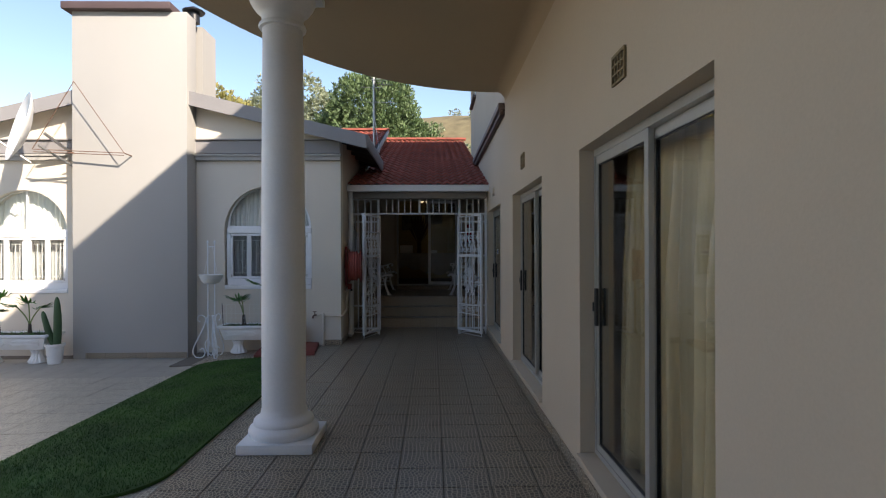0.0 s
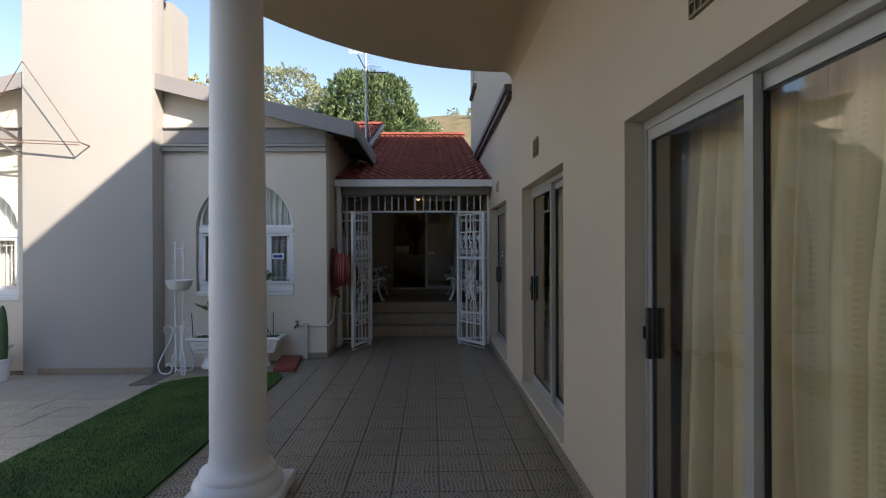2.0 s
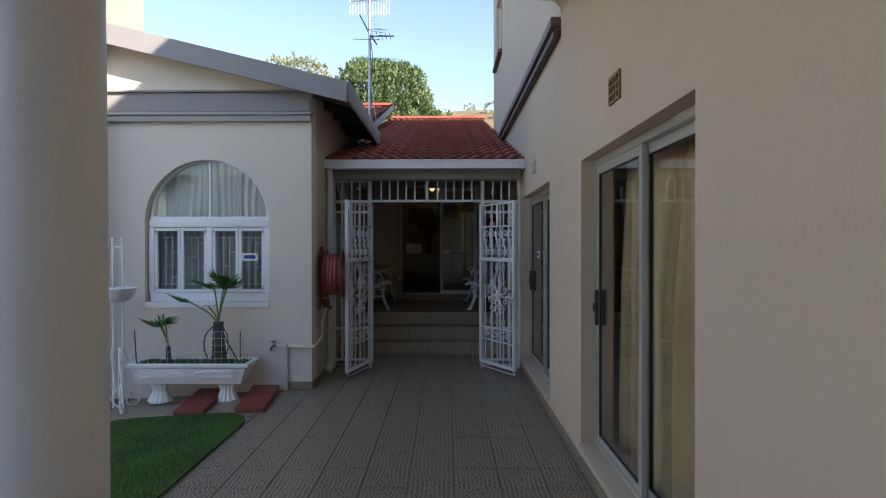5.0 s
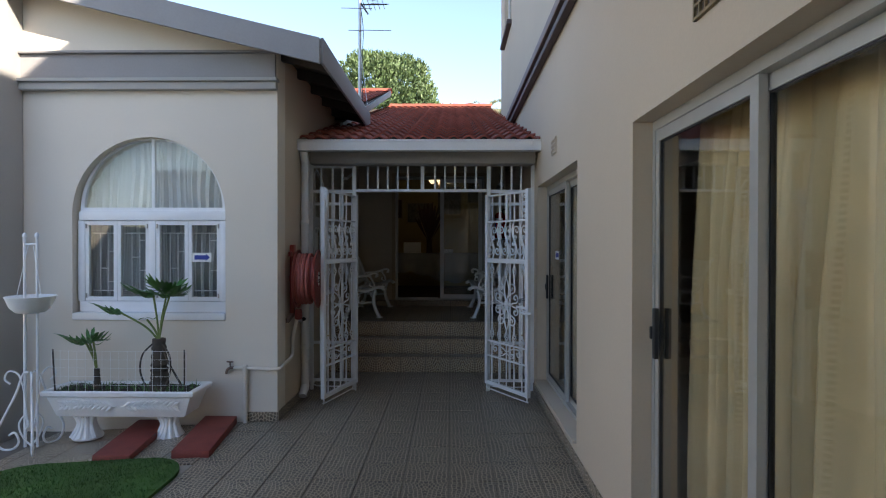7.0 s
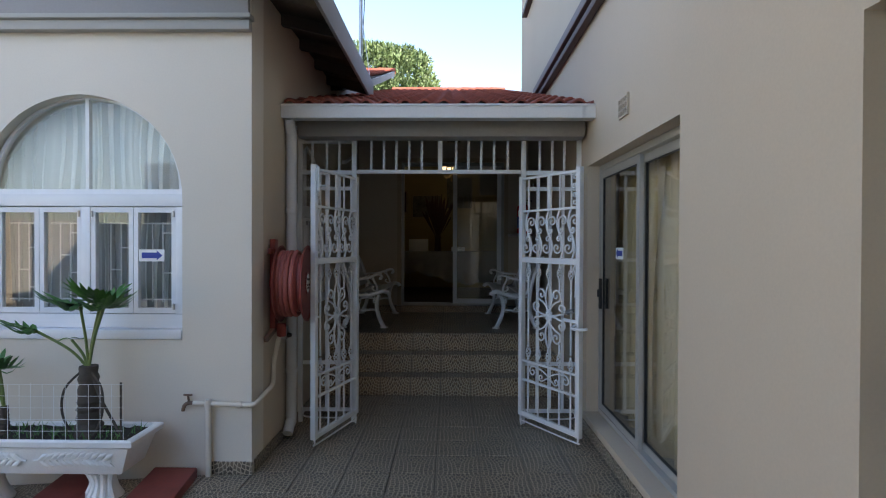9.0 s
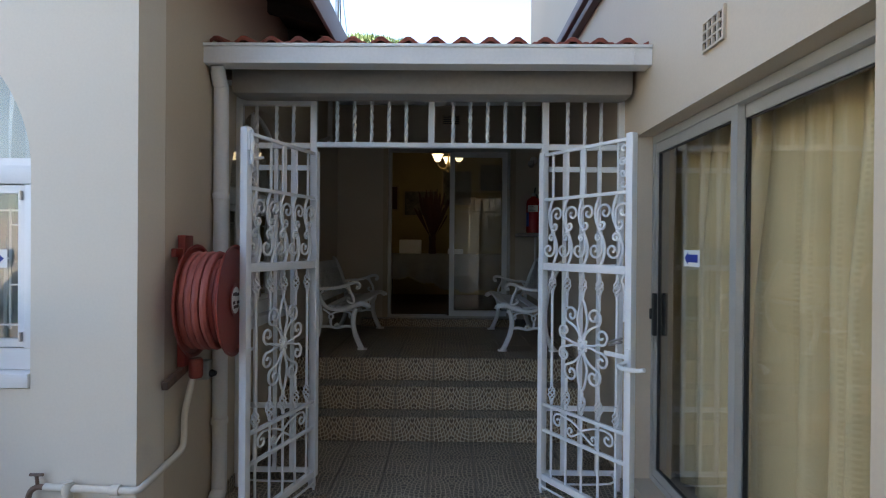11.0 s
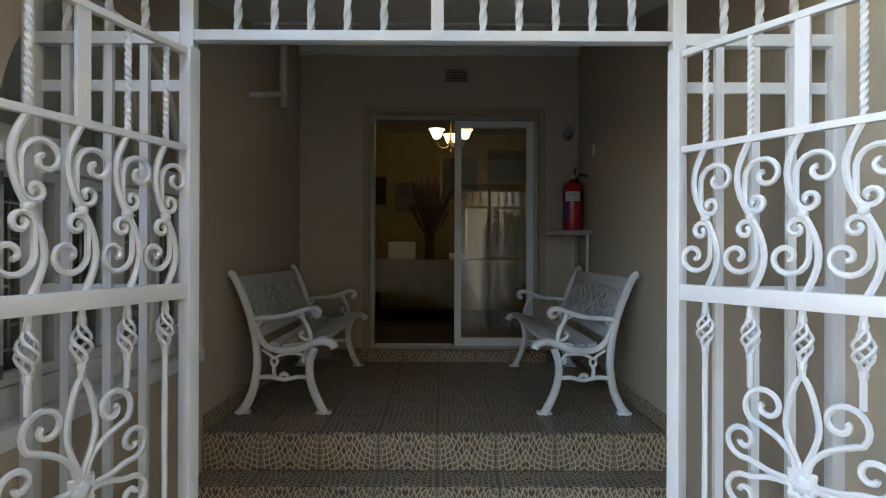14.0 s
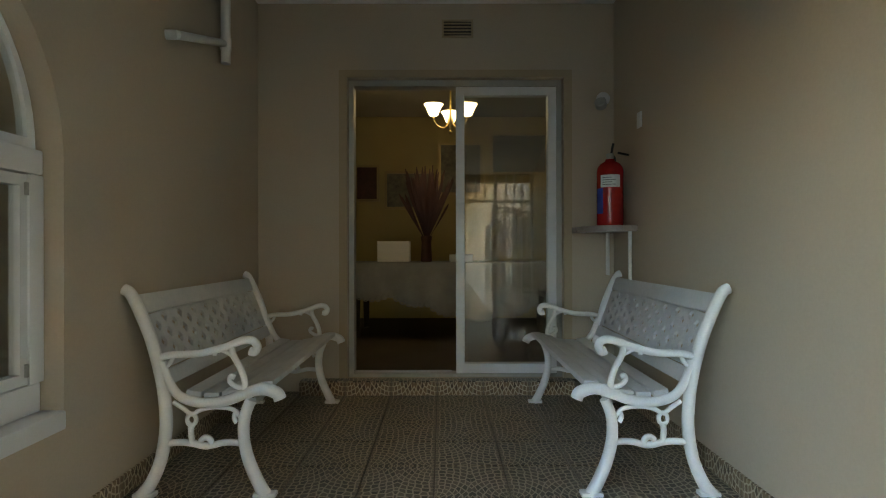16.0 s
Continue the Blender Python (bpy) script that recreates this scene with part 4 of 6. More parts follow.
# ---- column ----
t = thing("column", "white painted round column on a square plinth", "column", pose(-1.155, 3.78, 0))
part("plinth", box((-0.278, -0.278, 0), (0.278, 0.278, 0.075), 0.012), COLUMN, t)
part("base", lathe([(0.25, 0.075), (0.262, 0.09), (0.266, 0.115), (0.258, 0.14), (0.235, 0.155), (0.225, 0.165), (0.228, 0.18), (0.222, 0.20), (0.205, 0.212), (0.185, 0.222), (0.174, 0.245), (0.168, 0.28)], 48), COLUMN, t)
part("shaft", lathe([(0.1665, 0.28), (0.166, 0.8), (0.165, 1.4), (0.162, 2.0), (0.158, 2.5), (0.153, 3.0), (0.151, 3.2)], 48), COLUMN, t)
part("capital", lathe([(0.153, 3.2), (0.175, 3.205), (0.18, 3.22), (0.175, 3.235), (0.156, 3.24), (0.158, 3.30), (0.175, 3.32), (0.205, 3.345), (0.235, 3.385), (0.25, 3.42), (0.25, 3.44), (0.235, 3.445), (0.235, 3.46), (0.262, 3.465), (0.262, 3.50), (0.25, 3.505)], 48), COLUMN, t)
part("abacus", box((-0.275, -0.275, 3.505), (0.275, 0.275, 3.559), 0.008), COLUMN, t)

# ---- benches ----
def bench(at, label):
    b = thing("garden_bench", label, "bench", at, "benches on the porch")
    N = 1.26
    def bar(y, pts, r0, r1=None, n=5):
        p = catmull([(x, y, z) for x, z in pts], n)
        r1 = r1 or r0
        return tube(p, r0, 10, False, [r0 + (r1 - r0) * k / (len(p) - 1) for k in range(len(p))])
    back = [(0.40, 0.33), (0.415, 0.45), (0.455, 0.60), (0.505, 0.72), (0.54, 0.785), (0.565, 0.80)]
    for y in (0.0, N):
        e = part("end_frame", bar(y, [(0.50, 0.0), (0.46, 0.05), (0.42, 0.14), (0.40, 0.25)] + back, 0.026, 0.022), WHITE_OLD, b, "cast iron end frame")
        part("foot", box((0.44, y - 0.022, 0.0), (0.525, y + 0.022, 0.018), 0.006), WHITE_OLD, e)
        part("foot", box((-0.04, y - 0.022, 0.0), (0.05, y + 0.022, 0.018), 0.006), WHITE_OLD, e)
        part("front_leg", bar(y, [(0.0, 0.0), (0.03, 0.05), (0.07, 0.14), (0.09, 0.23), (0.085, 0.31), (0.06, 0.375)], 0.026, 0.022), WHITE_OLD, e)
        part("seat_rail", bar(y, [(-0.055, 0.375), (-0.04, 0.40), (0.02, 0.415), (0.09, 0.395), (0.17, 0.368), (0.26, 0.362), (0.34, 0.385), (0.385, 0.44), (0.415, 0.52)], 0.026, 0.016), WHITE_OLD, e)
        part("arm", bar(y, [(0.43, 0.535), (0.37, 0.548), (0.27, 0.552), (0.17, 0.575), (0.10, 0.60), (0.055, 0.602), (0.035, 0.58), (0.045, 0.558), (0.065, 0.562)], 0.014, 0.017), WHITE_OLD, e)
        part("arm_brace", bar(y, [(0.135, 0.585), (0.13, 0.545), (0.10, 0.49), (0.085, 0.44), (0.09, 0.40)], 0.013), WHITE_OLD, e)
        part("arm_brace", bar(y, [(0.135, 0.545), (0.175, 0.565), (0.20, 0.56), (0.205, 0.545)], 0.009), WHITE_OLD, e)
        part("arm_brace", bar(y, [(0.09, 0.42), (0.12, 0.425), (0.145, 0.445), (0.14, 0.465), (0.125, 0.46)], 0.010), WHITE_OLD, e)
        part("arm_brace", bar(y, [(0.41, 0.49), (0.38, 0.52), (0.37, 0.545)], 0.009), WHITE_OLD, e)
        part("stretcher", bar(y, [(0.09, 0.205), (0.16, 0.21), (0.235, 0.195), (0.29, 0.205), (0.34, 0.21), (0.40, 0.205)], 0.013), WHITE_OLD, e)
        part("ornament", bar(y, [(0.215, 0.20), (0.225, 0.222), (0.245, 0.228), (0.262, 0.215)], 0.012), WHITE_OLD, e)
        part("ornament", bar(y, [(0.295, 0.21), (0.30, 0.25), (0.297, 0.275)], 0.012), WHITE_OLD, e)
        part("ornament", tube([(0.297 + 0.018 * math.cos(a), y, 0.298 + 0.022 * math.sin(a)) for a in [2 * math.pi * k / 16 for k in range(16)]], 0.009, 8, True), WHITE_OLD, e)
        part("ornament", bar(y, [(0.10, 0.30), (0.13, 0.335), (0.20, 0.345), (0.26, 0.335), (0.297, 0.318), (0.33, 0.34), (0.37, 0.365)], 0.009), WHITE_OLD, e)
        part("ornament", bar(y, [(0.12, 0.33), (0.128, 0.305), (0.118, 0.285)], 0.010), WHITE_OLD, e)
    for k in range(5):
        x = 0.0 + 0.072 * k
        z = (0.428, 0.412, 0.392, 0.384, 0.392)[k]
        tilt = (4, 12, 8, 0, -8)[k]
        part("seat_slat", box((-0.032, 0.018, -0.012), (0.032, N - 0.018, 0.012), 0.006, pose(x + 0.01, 0, z, 0, tilt, 0)), SLAT, b, "grey white timber slat")
    tilt = math.degrees(math.atan2(0.10, 0.26))
    base = pose(0.433, 0, 0.50, 0, tilt, 0)
    holes = []
    for i in range(17):
        for j in range(6):
            if (i + j) % 2 == 0:
                u, v = 0.10 + i * (N - 0.2) / 16, 0.018 + j * 0.034
                holes.append([(u - 0.023, v), (u, v - 0.026), (u + 0.023, v), (u, v + 0.026)])
    bm = sheet(rect(0.02, -0.015, N - 0.02, 0.205), holes, lambda u, v: Vector((-0.007, u, v)), (0.014, 0, 0))
    bmesh.ops.transform(bm, matrix=base, verts=bm.verts)
    part("lattice", bm, SLAT, b, "grey white panel pierced with diamonds")
    part("back_slat", box((-0.012, 0.018, 0.214), (0.012, N - 0.018, 0.295), 0.007, base), SLAT, b, "grey white top board")
    part("back_slat", box((-0.012, 0.018, -0.085), (0.012, N - 0.018, -0.02), 0.007, base), SLAT, b, "grey white bottom board")
    return b


SLAT = material("chalky white timber paint", (0.66, 0.66, 0.66), 0.55, vary=0.10, scale=5, grain=60, bump=0.3)
bench(pose(0.375, 10.56, LANDING) @ Matrix.Diagonal((0.95, 1, 1, 1)), "white cast iron bench with a lattice back beside the extinguisher")
bench(pose(-0.875, 11.82, LANDING, 0, 0, 180) @ Matrix.Diagonal((0.97, 1, 1, 1)), "white cast iron bench with a lattice back below the pipe")

# ---- porch fittings ----
v = thing("wall_vent", "brown louvred vent high on the porch wall", "vent", pose(-0.09, BACK - 0.014, 2.99))
part("frame", sheet(rect(-0.105, -0.06, 0.105, 0.06), [rect(-0.092, -0.047, 0.092, 0.047)], on_y(0), (0, 0.013, 0)), SOFFIT, v)
# dark plate painted as the shade between the slats
part("backing", box((-0.092, 0.0115, -0.047), (0.092, 0.013, 0.047)), DARK, v, "dark plate standing for the shade behind the slats")
for k in range(4):
    part("slat", box((-0.092, 0.0, -0.005), (0.092, 0.011, 0.004), 0, pose(0, 0, -0.033 + 0.022 * k, 20)), SOFFIT, v)

s = thing("corner_shelf", "pinkish marble corner shelf on a white conduit", "shelf", pose(WALL_R, BACK, 1.62))
quarter = [(-0.003, -0.003)] + [(-0.003 - 0.285 * math.cos(a) ** 0.5, -0.003 - 0.44 * math.sin(a) ** 0.5) for a in [math.pi / 2 * k / 14 for k in range(15)]]
part("board", sheet(quarter, [], on_z(0), (0, 0, 0.035)), MARBLE, s)
part("bracket", tube([(-0.05, -0.02, -0.28), (-0.05, -0.02, 0.0)], 0.013, 8), GUTTER, s)
part("bracket", tube([(-0.02, -0.36, -0.30), (-0.02, -0.36, 0.0)], 0.012, 8), GUTTER, s)

e = thing("fire_extinguisher", "red fire extinguisher with a white label on the shelf", "extinguisher", pose(0.845, 11.81, 1.655) @ Matrix.Scale(0.94, 4))
part("cylinder", lathe([(0.078, 0), (0.084, 0.008), (0.085, 0.03), (0.085, 0.36), (0.08, 0.385), (0.062, 0.41), (0.035, 0.425), (0.028, 0.44)], 32), EXT_RED, e)
lab = bmesh.new()
for z0, z1, a0, a1 in ((0.25, 0.33, -150, -62),):
    n = 10
    cols = [[lab.verts.new((0.0862 * math.cos(radians(a0 + (a1 - a0) * k / n)), 0.0862 * math.sin(radians(a0 + (a1 - a0) * k / n)), z)) for z in (z0, z1)] for k in range(n + 1)]
    for p, q in zip(cols, cols[1:]):
        lab.faces.new((p[0], q[0], q[1], p[1]))
part("label", lab, PAPER, e, "white printed label")
lab = bmesh.new()
cols = [[lab.verts.new((0.0861 * math.cos(radians(-178 + 4 * k)), 0.0861 * math.sin(radians(-178 + 4 * k)), z)) for z in (0.08, 0.245)] for k in range(11)]
for p, q in zip(cols, cols[1:]):
    lab.faces.new((p[0], q[0], q[1], p[1]))
part("label", lab, BLUE, e, "blue printed label")
for k in range(4):
    lab = bmesh.new()
    cols = [[lab.verts.new((0.0866 * math.cos(radians(-140 + 7 * j)), 0.0866 * math.sin(radians(-140 + 7 * j)), z)) for z in (0.265 + 0.015 * k, 0.270 + 0.015 * k)] for j in range(9 - k % 2 * 2)]
    for p, q in zip(cols, cols[1:]):
        lab.faces.new((p[0], q[0], q[1], p[1]))
    part("print_line", lab, GREY_TRIM, e, "line of small print")
part("valve", lathe([(0.02, 0.44), (0.024, 0.45), (0.024, 0.475), (0.014, 0.48)], 14), STEEL, e)
part("lever", box((-0.05, -0.010, 0.478), (0.025, 0.012, 0.490), 0.004, pose(0, 0, 0, 0, 12, 0)), BLACK, e)
part("lever", tube([(0.01, 0, 0.48), (0.014, 0, 0.51), (0.022, 0, 0.545)], 0.008, 8), BLACK, e)
part("hose", tube(catmull([(0.01, 0.02, 0.465), (0.05, 0.07, 0.46), (0.06, 0.085, 0.38), (0.06, 0.08, 0.2), (0.06, 0.08, 0.06)], 6), 0.010, 8), BLACK, e)

sp = thing("spot_lamp", "small chrome spot lamp on the porch wall", "lamp", pose(0.885, BACK, 2.49))
part("base", lathe([(0.045, 0), (0.045, 0.012), (0.03, 0.022), (0.012, 0.03)], 20, None, pose(0, 0, 0.03, 90)), WHITE, sp)
part("head", lathe([(0.018, 0), (0.036, 0.012), (0.038, 0.055), (0.032, 0.06)], 20, None, pose(-0.03, -0.07, -0.045, 60, 0, -25)), STEEL, sp)
part("stem", tube([(0, -0.025, 0.03), (-0.01, -0.06, -0.01), (-0.025, -0.075, -0.035)], 0.008, 8), STEEL, sp)
tagged(part("wall_switch", box((WALL_R - 0.012, 11.58, 2.22), (WALL_R - 0.0005, 11.64, 2.31), 0.004), WHITE), "small white switch box on the porch wall", "switch")

t = thing("waste_pipe", "white plastic pipe in the porch corner", "pipe", pose(WALL_L, 11.42, 0))
part("pipe", tube([(0.055, 0, 2.53), (0.055, 0, 3.06)], 0.026, 14), GUTTER, t)
part("pipe", tube([(0.055, -0.03, 2.63), (0.045, -0.52, 2.48)], 0.020, 12), GUTTER, t)
part("collar", lathe([(0.029, 2.60), (0.031, 2.61), (0.031, 2.66), (0.029, 2.67)], 14, None, pose(0.055, 0, 0)), GUTTER, t)
part("elbow", tube([(0.045, -0.52, 2.48), (0.0, -0.53, 2.478)], 0.022, 12), GUTTER, t)
t = thing("porch_light", "round white ceiling lamp on the porch, unlit", "lamp", pose(-0.22, 9.75, 2.635))
part("dome", lathe([(0.02, -0.085), (0.07, -0.075), (0.10, -0.045), (0.11, -0.01), (0.105, 0.0)], 24), PAPER, t)
part("rim", lathe([(0.115, -0.012), (0.125, -0.004), (0.125, 0.018), (0.11, 0.02)], 24), WHITE, t)

# ---- hose reel, tap and pipes ----
r = thing("hose_reel", "red fire hose reel on the porch side wall", "hose reel", pose(WALL_L, 8.36, 1.225, 0, 0, 5) @ Matrix.Diagonal((1.13, 1.06, 1.06, 1)))
turn = pose(0, 0, 0, 0, 90, 0)
def disc(x, rad):
    return lathe([(0.02, -0.004), (rad - 0.012, -0.004), (rad, 0.004), (rad + 0.004, 0.012), (rad - 0.006, 0.012), (rad - 0.014, 0.004), (0.02, 0.004)], 48, None, pose(x, 0, 0) @ turn)
part("back_disc", disc(0.062, 0.255), REEL_RED, r)
part("front_disc", disc(0.225, 0.255), REEL_RED, r)
part("drum", lathe([(0.12, 0.06), (0.12, 0.22)], 32, None, turn), REEL_RED, r)
for layer, rad, n in ((0, 0.150, 5), (1, 0.182, 5), (2, 0.212, 4)):
    for k in range(n):
        x = 0.078 + 0.030 * k + (0.012 if layer % 2 else 0) + random.uniform(-0.003, 0.003)
        part("hose_turn", tube([(x, (rad + random.uniform(-0.006, 0.006)) * math.cos(a), (rad + random.uniform(-0.0015, 0.0015)) * math.sin(a)) for a in [2 * math.pi * j / 36 for j in range(36)]], 0.0155, 8, True), HOSE, r, "faded red rubber hose")
part("hub", lathe([(0.065, 0.228), (0.07, 0.231), (0.07, 0.236), (0.06, 0.238)], 32, None, turn), PAPER, r, "white round maker's plate")
part("hub_ring", lathe([(0.070, 0.230), (0.078, 0.232), (0.078, 0.2385), (0.070, 0.2375)], 32, None, turn), REEL_RED, r)
for k, (y, z, l) in enumerate(((-0.02, 0.03, 0.05), (0.015, 0.025, 0.06), (-0.03, -0.01, 0.03), (0.0, -0.03, 0.07), (0.03, -0.012, 0.04))):
    part("print_bar", box((0.2382, y - l / 2, z - 0.007), (0.2395, y + l / 2, z + 0.007)), DARK_TRIM, r, "dark print on the plate")
part("wall_bracket", box((0.008, -0.05, -0.30), (0.04, 0.05, 0.30), 0.006), REEL_RED, r)
part("wall_bracket", box((0.012, -0.13, 0.20), (0.032, 0.03, 0.24), 0.006), REEL_RED, r)
part("nozzle_arm", box((0.01, -0.26, -0.33), (0.035, 0.05, -0.295), 0.004, pose(0, 0, 0, 8)), RUST, r, "rusty nozzle arm")
part("outlet", lathe([(0.025, -0.36), (0.03, -0.35), (0.03, -0.28), (0.024, -0.27)], 14, None, pose(0.07, 0.0, 0)), REEL_RED, r)
part("axle", lathe([(0.03, 0.0), (0.03, 0.06)], 16, None, turn), REEL_RED, r)
t = thing("water_pipe", "beige painted water pipe along the wall corner", "pipe", pose(0, 0, 0))
part("pipe", tube(catmull([(WALL_L + 0.07, 8.36, 0.86), (WALL_L + 0.045, 8.36, 0.75), (WALL_L + 0.028, 8.36, 0.66), (WALL_L + 0.025, 8.36, 0.55), (WALL_L + 0.025, 8.33, 0.50), (WALL_L + 0.025, 8.2, 0.485), (WALL_L + 0.025, 8.02, 0.468), (WALL_L + 0.015, FRONT - 0.025, 0.465), (WALL_L - 0.05, FRONT - 0.028, 0.465), (-1.80, FRONT - 0.028, 0.475)], 5), 0.016, 10), PLASTER_L, t)
part("pipe", tube([(-1.70, FRONT - 0.03, 0.0), (-1.70, FRONT - 0.03, 0.50)], 0.019, 10), PLASTER_L, t)
part("joint", lathe([(0.024, -0.02), (0.024, 0.02)], 12, None, pose(-1.70, FRONT - 0.03, 0.472)), PLASTER_L, t)
part("joint", lathe([(0.022, -0.018), (0.022, 0.018)], 12, None, pose(-1.50, FRONT - 0.028, 0.466, 0, 90)), PLASTER_L, t)
tap = thing("garden_tap", "small brass garden tap on the water pipe", "tap", pose(-1.80, FRONT - 0.028, 0.475))
part("body", tube(catmull([(0.01, 0, 0), (-0.03, 0, 0.0), (-0.055, -0.005, -0.015), (-0.065, -0.008, -0.05)], 4), 0.012, 8), RUST, tap)
part("stem", tube([(-0.03, 0, 0.005), (-0.035, 0, 0.05)], 0.007, 8), RUST, tap)
part("handle", tube([(-0.062, 0, 0.052), (-0.008, 0, 0.052)], 0.007, 8), RUST, tap)
m = thing("valve_box", "small grey valve on the downpipe", "valve", pose(WALL_L + 0.03, 8.56, 0.84))
part("body", box((-0.03, -0.03, -0.05), (0.035, 0.03, 0.05), 0.008), STEEL, m)
part("knob", lathe([(0.018, 0), (0.02, 0.01), (0.012, 0.03)], 12, None, pose(0.035, 0, -0.02, 0, 90)), BLACK, m)

# ---- planters and plants ----
def planter(at, label):
    p = thing("planter", label, "planter", at, "planter troughs")
    bm = bmesh.new()
    rings = []
    for hx, hy, z in ((0.47, 0.125, 0.205), (0.485, 0.135, 0.215), (0.535, 0.175, 0.37), (0.565, 0.20, 0.385), (0.57, 0.205, 0.415), (0.56, 0.195, 0.425), (0.525, 0.165, 0.42), (0.50, 0.15, 0.36)):
        rings.append([bm.verts.new((x * hx, y * hy, z)) for x, y in ((-1, -1), (1, -1), (1, 1), (-1, 1))])
    for a, b in zip(rings, rings[1:]):
        for k in range(4):
            bm.faces.new((a[k], a[(k + 1) % 4], b[(k + 1) % 4], b[k]))
    bm.faces.new(rings[0][::-1]), bm.faces.new(rings[-1])
    part("trough", bm, WHITE_OLD, p)
    for s in (-1, 1):
        part("foot", lathe([(0.098, 0.0), (0.102, 0.012), (0.09, 0.035), (0.068, 0.08), (0.055, 0.13), (0.056, 0.17), (0.075, 0.207)], 20, None, pose(s * 0.32, 0, 0) @ Matrix.Diagonal((1.1, 1.25, 1, 1))), WHITE_OLD, p, "moulded claw foot")
        for k in range(5):
            part("flute", tube(catmull([(s * 0.32 + (k - 2) * 0.046, -0.122 + 0.012 * (k - 2) ** 2, 0.014), (s * 0.32 + (k - 2) * 0.032, -0.088 + 0.008 * (k - 2) ** 2, 0.07), (s * 0.32 + (k - 2) * 0.024, -0.066 + 0.006 * (k - 2) ** 2, 0.13), (s * 0.32 + (k - 2) * 0.034, -0.09 + 0.008 * (k - 2) ** 2, 0.195)], 3), 0.016, 6), WHITE_OLD, p)
    # leaf relief on the long side
    slope = math.degrees(math.atan2(0.04, 0.19))
    face = pose(0, -0.163, 0.292, -slope * 0 + math.degrees(math.atan2(0.04, 0.19)))
    for s in (-1, 1):
        part("relief_stem", tube(catmull([face @ Vector((s * u, 0, 0.02 * math.sin(7 * u))) for u in (0.02, 0.15, 0.30, 0.44)], 4), 0.007, 6), WHITE_OLD, p)
        for k in range(11):
            u = 0.05 + 0.035 * k
            for q in (-1, 1):
                part("relief_leaf", tube([face @ Vector((s * u, 0, 0.02 * math.sin(7 * u))), face @ Vector((s * (u + 0.03), -0.004, 0.02 * math.sin(7 * u) + 0.028 * q)), face @ Vector((s * (u + 0.055), 0, 0.02 * math.sin(7 * u) + 0.042 * q))], 0.008, 6, False, [0.009, 0.015, 0.004]), WHITE_OLD, p)
    soil = bmesh.new()
    bmesh.ops.create_grid(soil, x_segments=40, y_segments=12, size=1.0)
    for q in soil.verts:
        q.co = Vector((q.co.x * 0.52, q.co.y * 0.16, 0.398 + 0.016 * noise.noise(q.co * 9) + 0.012 * random.random()))
    part("soil", soil, SOIL, p, "dark soil with dead leaves")
    tuft = bmesh.new()
    for k in range(260):
        x, y, a = random.uniform(-0.5, 0.5), random.uniform(-0.14, 0.14), random.uniform(0, 6.28)
        h = random.uniform(0.02, 0.065)
        d = Vector((math.cos(a), math.sin(a), 0))
        b0 = Vector((x, y, 0.405))
        vs = [tuft.verts.new(b0 - d.orthogonal() * 0.0 + Vector((-d.y, d.x, 0)) * 0.004), tuft.verts.new(b0 + Vector((d.y, -d.x, 0)) * 0.004), tuft.verts.new(b0 + d * h * 0.8 + Vector((0, 0, h)))]
        tuft.faces.new(vs)
    tagged(part("ground_cover", tuft, LEAF, p), kind="stuff")
    return p


def frond(root, tip, spread, fingers, seed, droop=0.05):
    """A split philodendron leaf: a fan of long fingers round the end of its stalk."""
    rnd = random.Random(seed)
    bm = bmesh.new()
    root, tip = Vector(root), Vector(tip)
    d = (tip - root)
    length = d.length
    d.normalize()
    side = d.cross(Vector((0, 0, 1))).normalized() if abs(d.z) < 0.99 else Vector((1, 0, 0))
    for k in range(fingers):
        f = k / (fingers - 1) * 2 - 1
        a = f * spread
        w = (d * math.cos(a) + side * math.sin(a)).normalized()
        base = root + d * length * 0.15 * (1 - abs(f))
        l = length * (1.0 - 0.30 * abs(f)) * rnd.uniform(0.85, 1.1)
        nrm = w.cross(side if abs(f) < 0.5 else d).normalized()
        wd = length * 0.115
        prev = None
        for j in range(5):
            t = j / 4
            c = base + w * l * t + Vector((0, 0, length * (0.34 * t * t - 0.30 * t * abs(f)) + 0.015 * math.sin(5 * t + k)))
            half = wd * (0.55 + 0.9 * t) * (1 - t) ** 0.45 + 0.001
            across = w.cross(Vector((0, 0, 1)))
            across = across.normalized() if across.length > 0.05 else side
            row = [bm.verts.new(c - across * half + Vector((0, 0, 0.35 * half))), bm.verts.new(c), bm.verts.new(c + across * half + Vector((0, 0, 0.35 * half)))]
            if prev:
                bm.faces.new((prev[0], prev[1], row[1], row[0])), bm.faces.new((prev[1], prev[2], row[2], row[1]))
            prev = row
    return bm


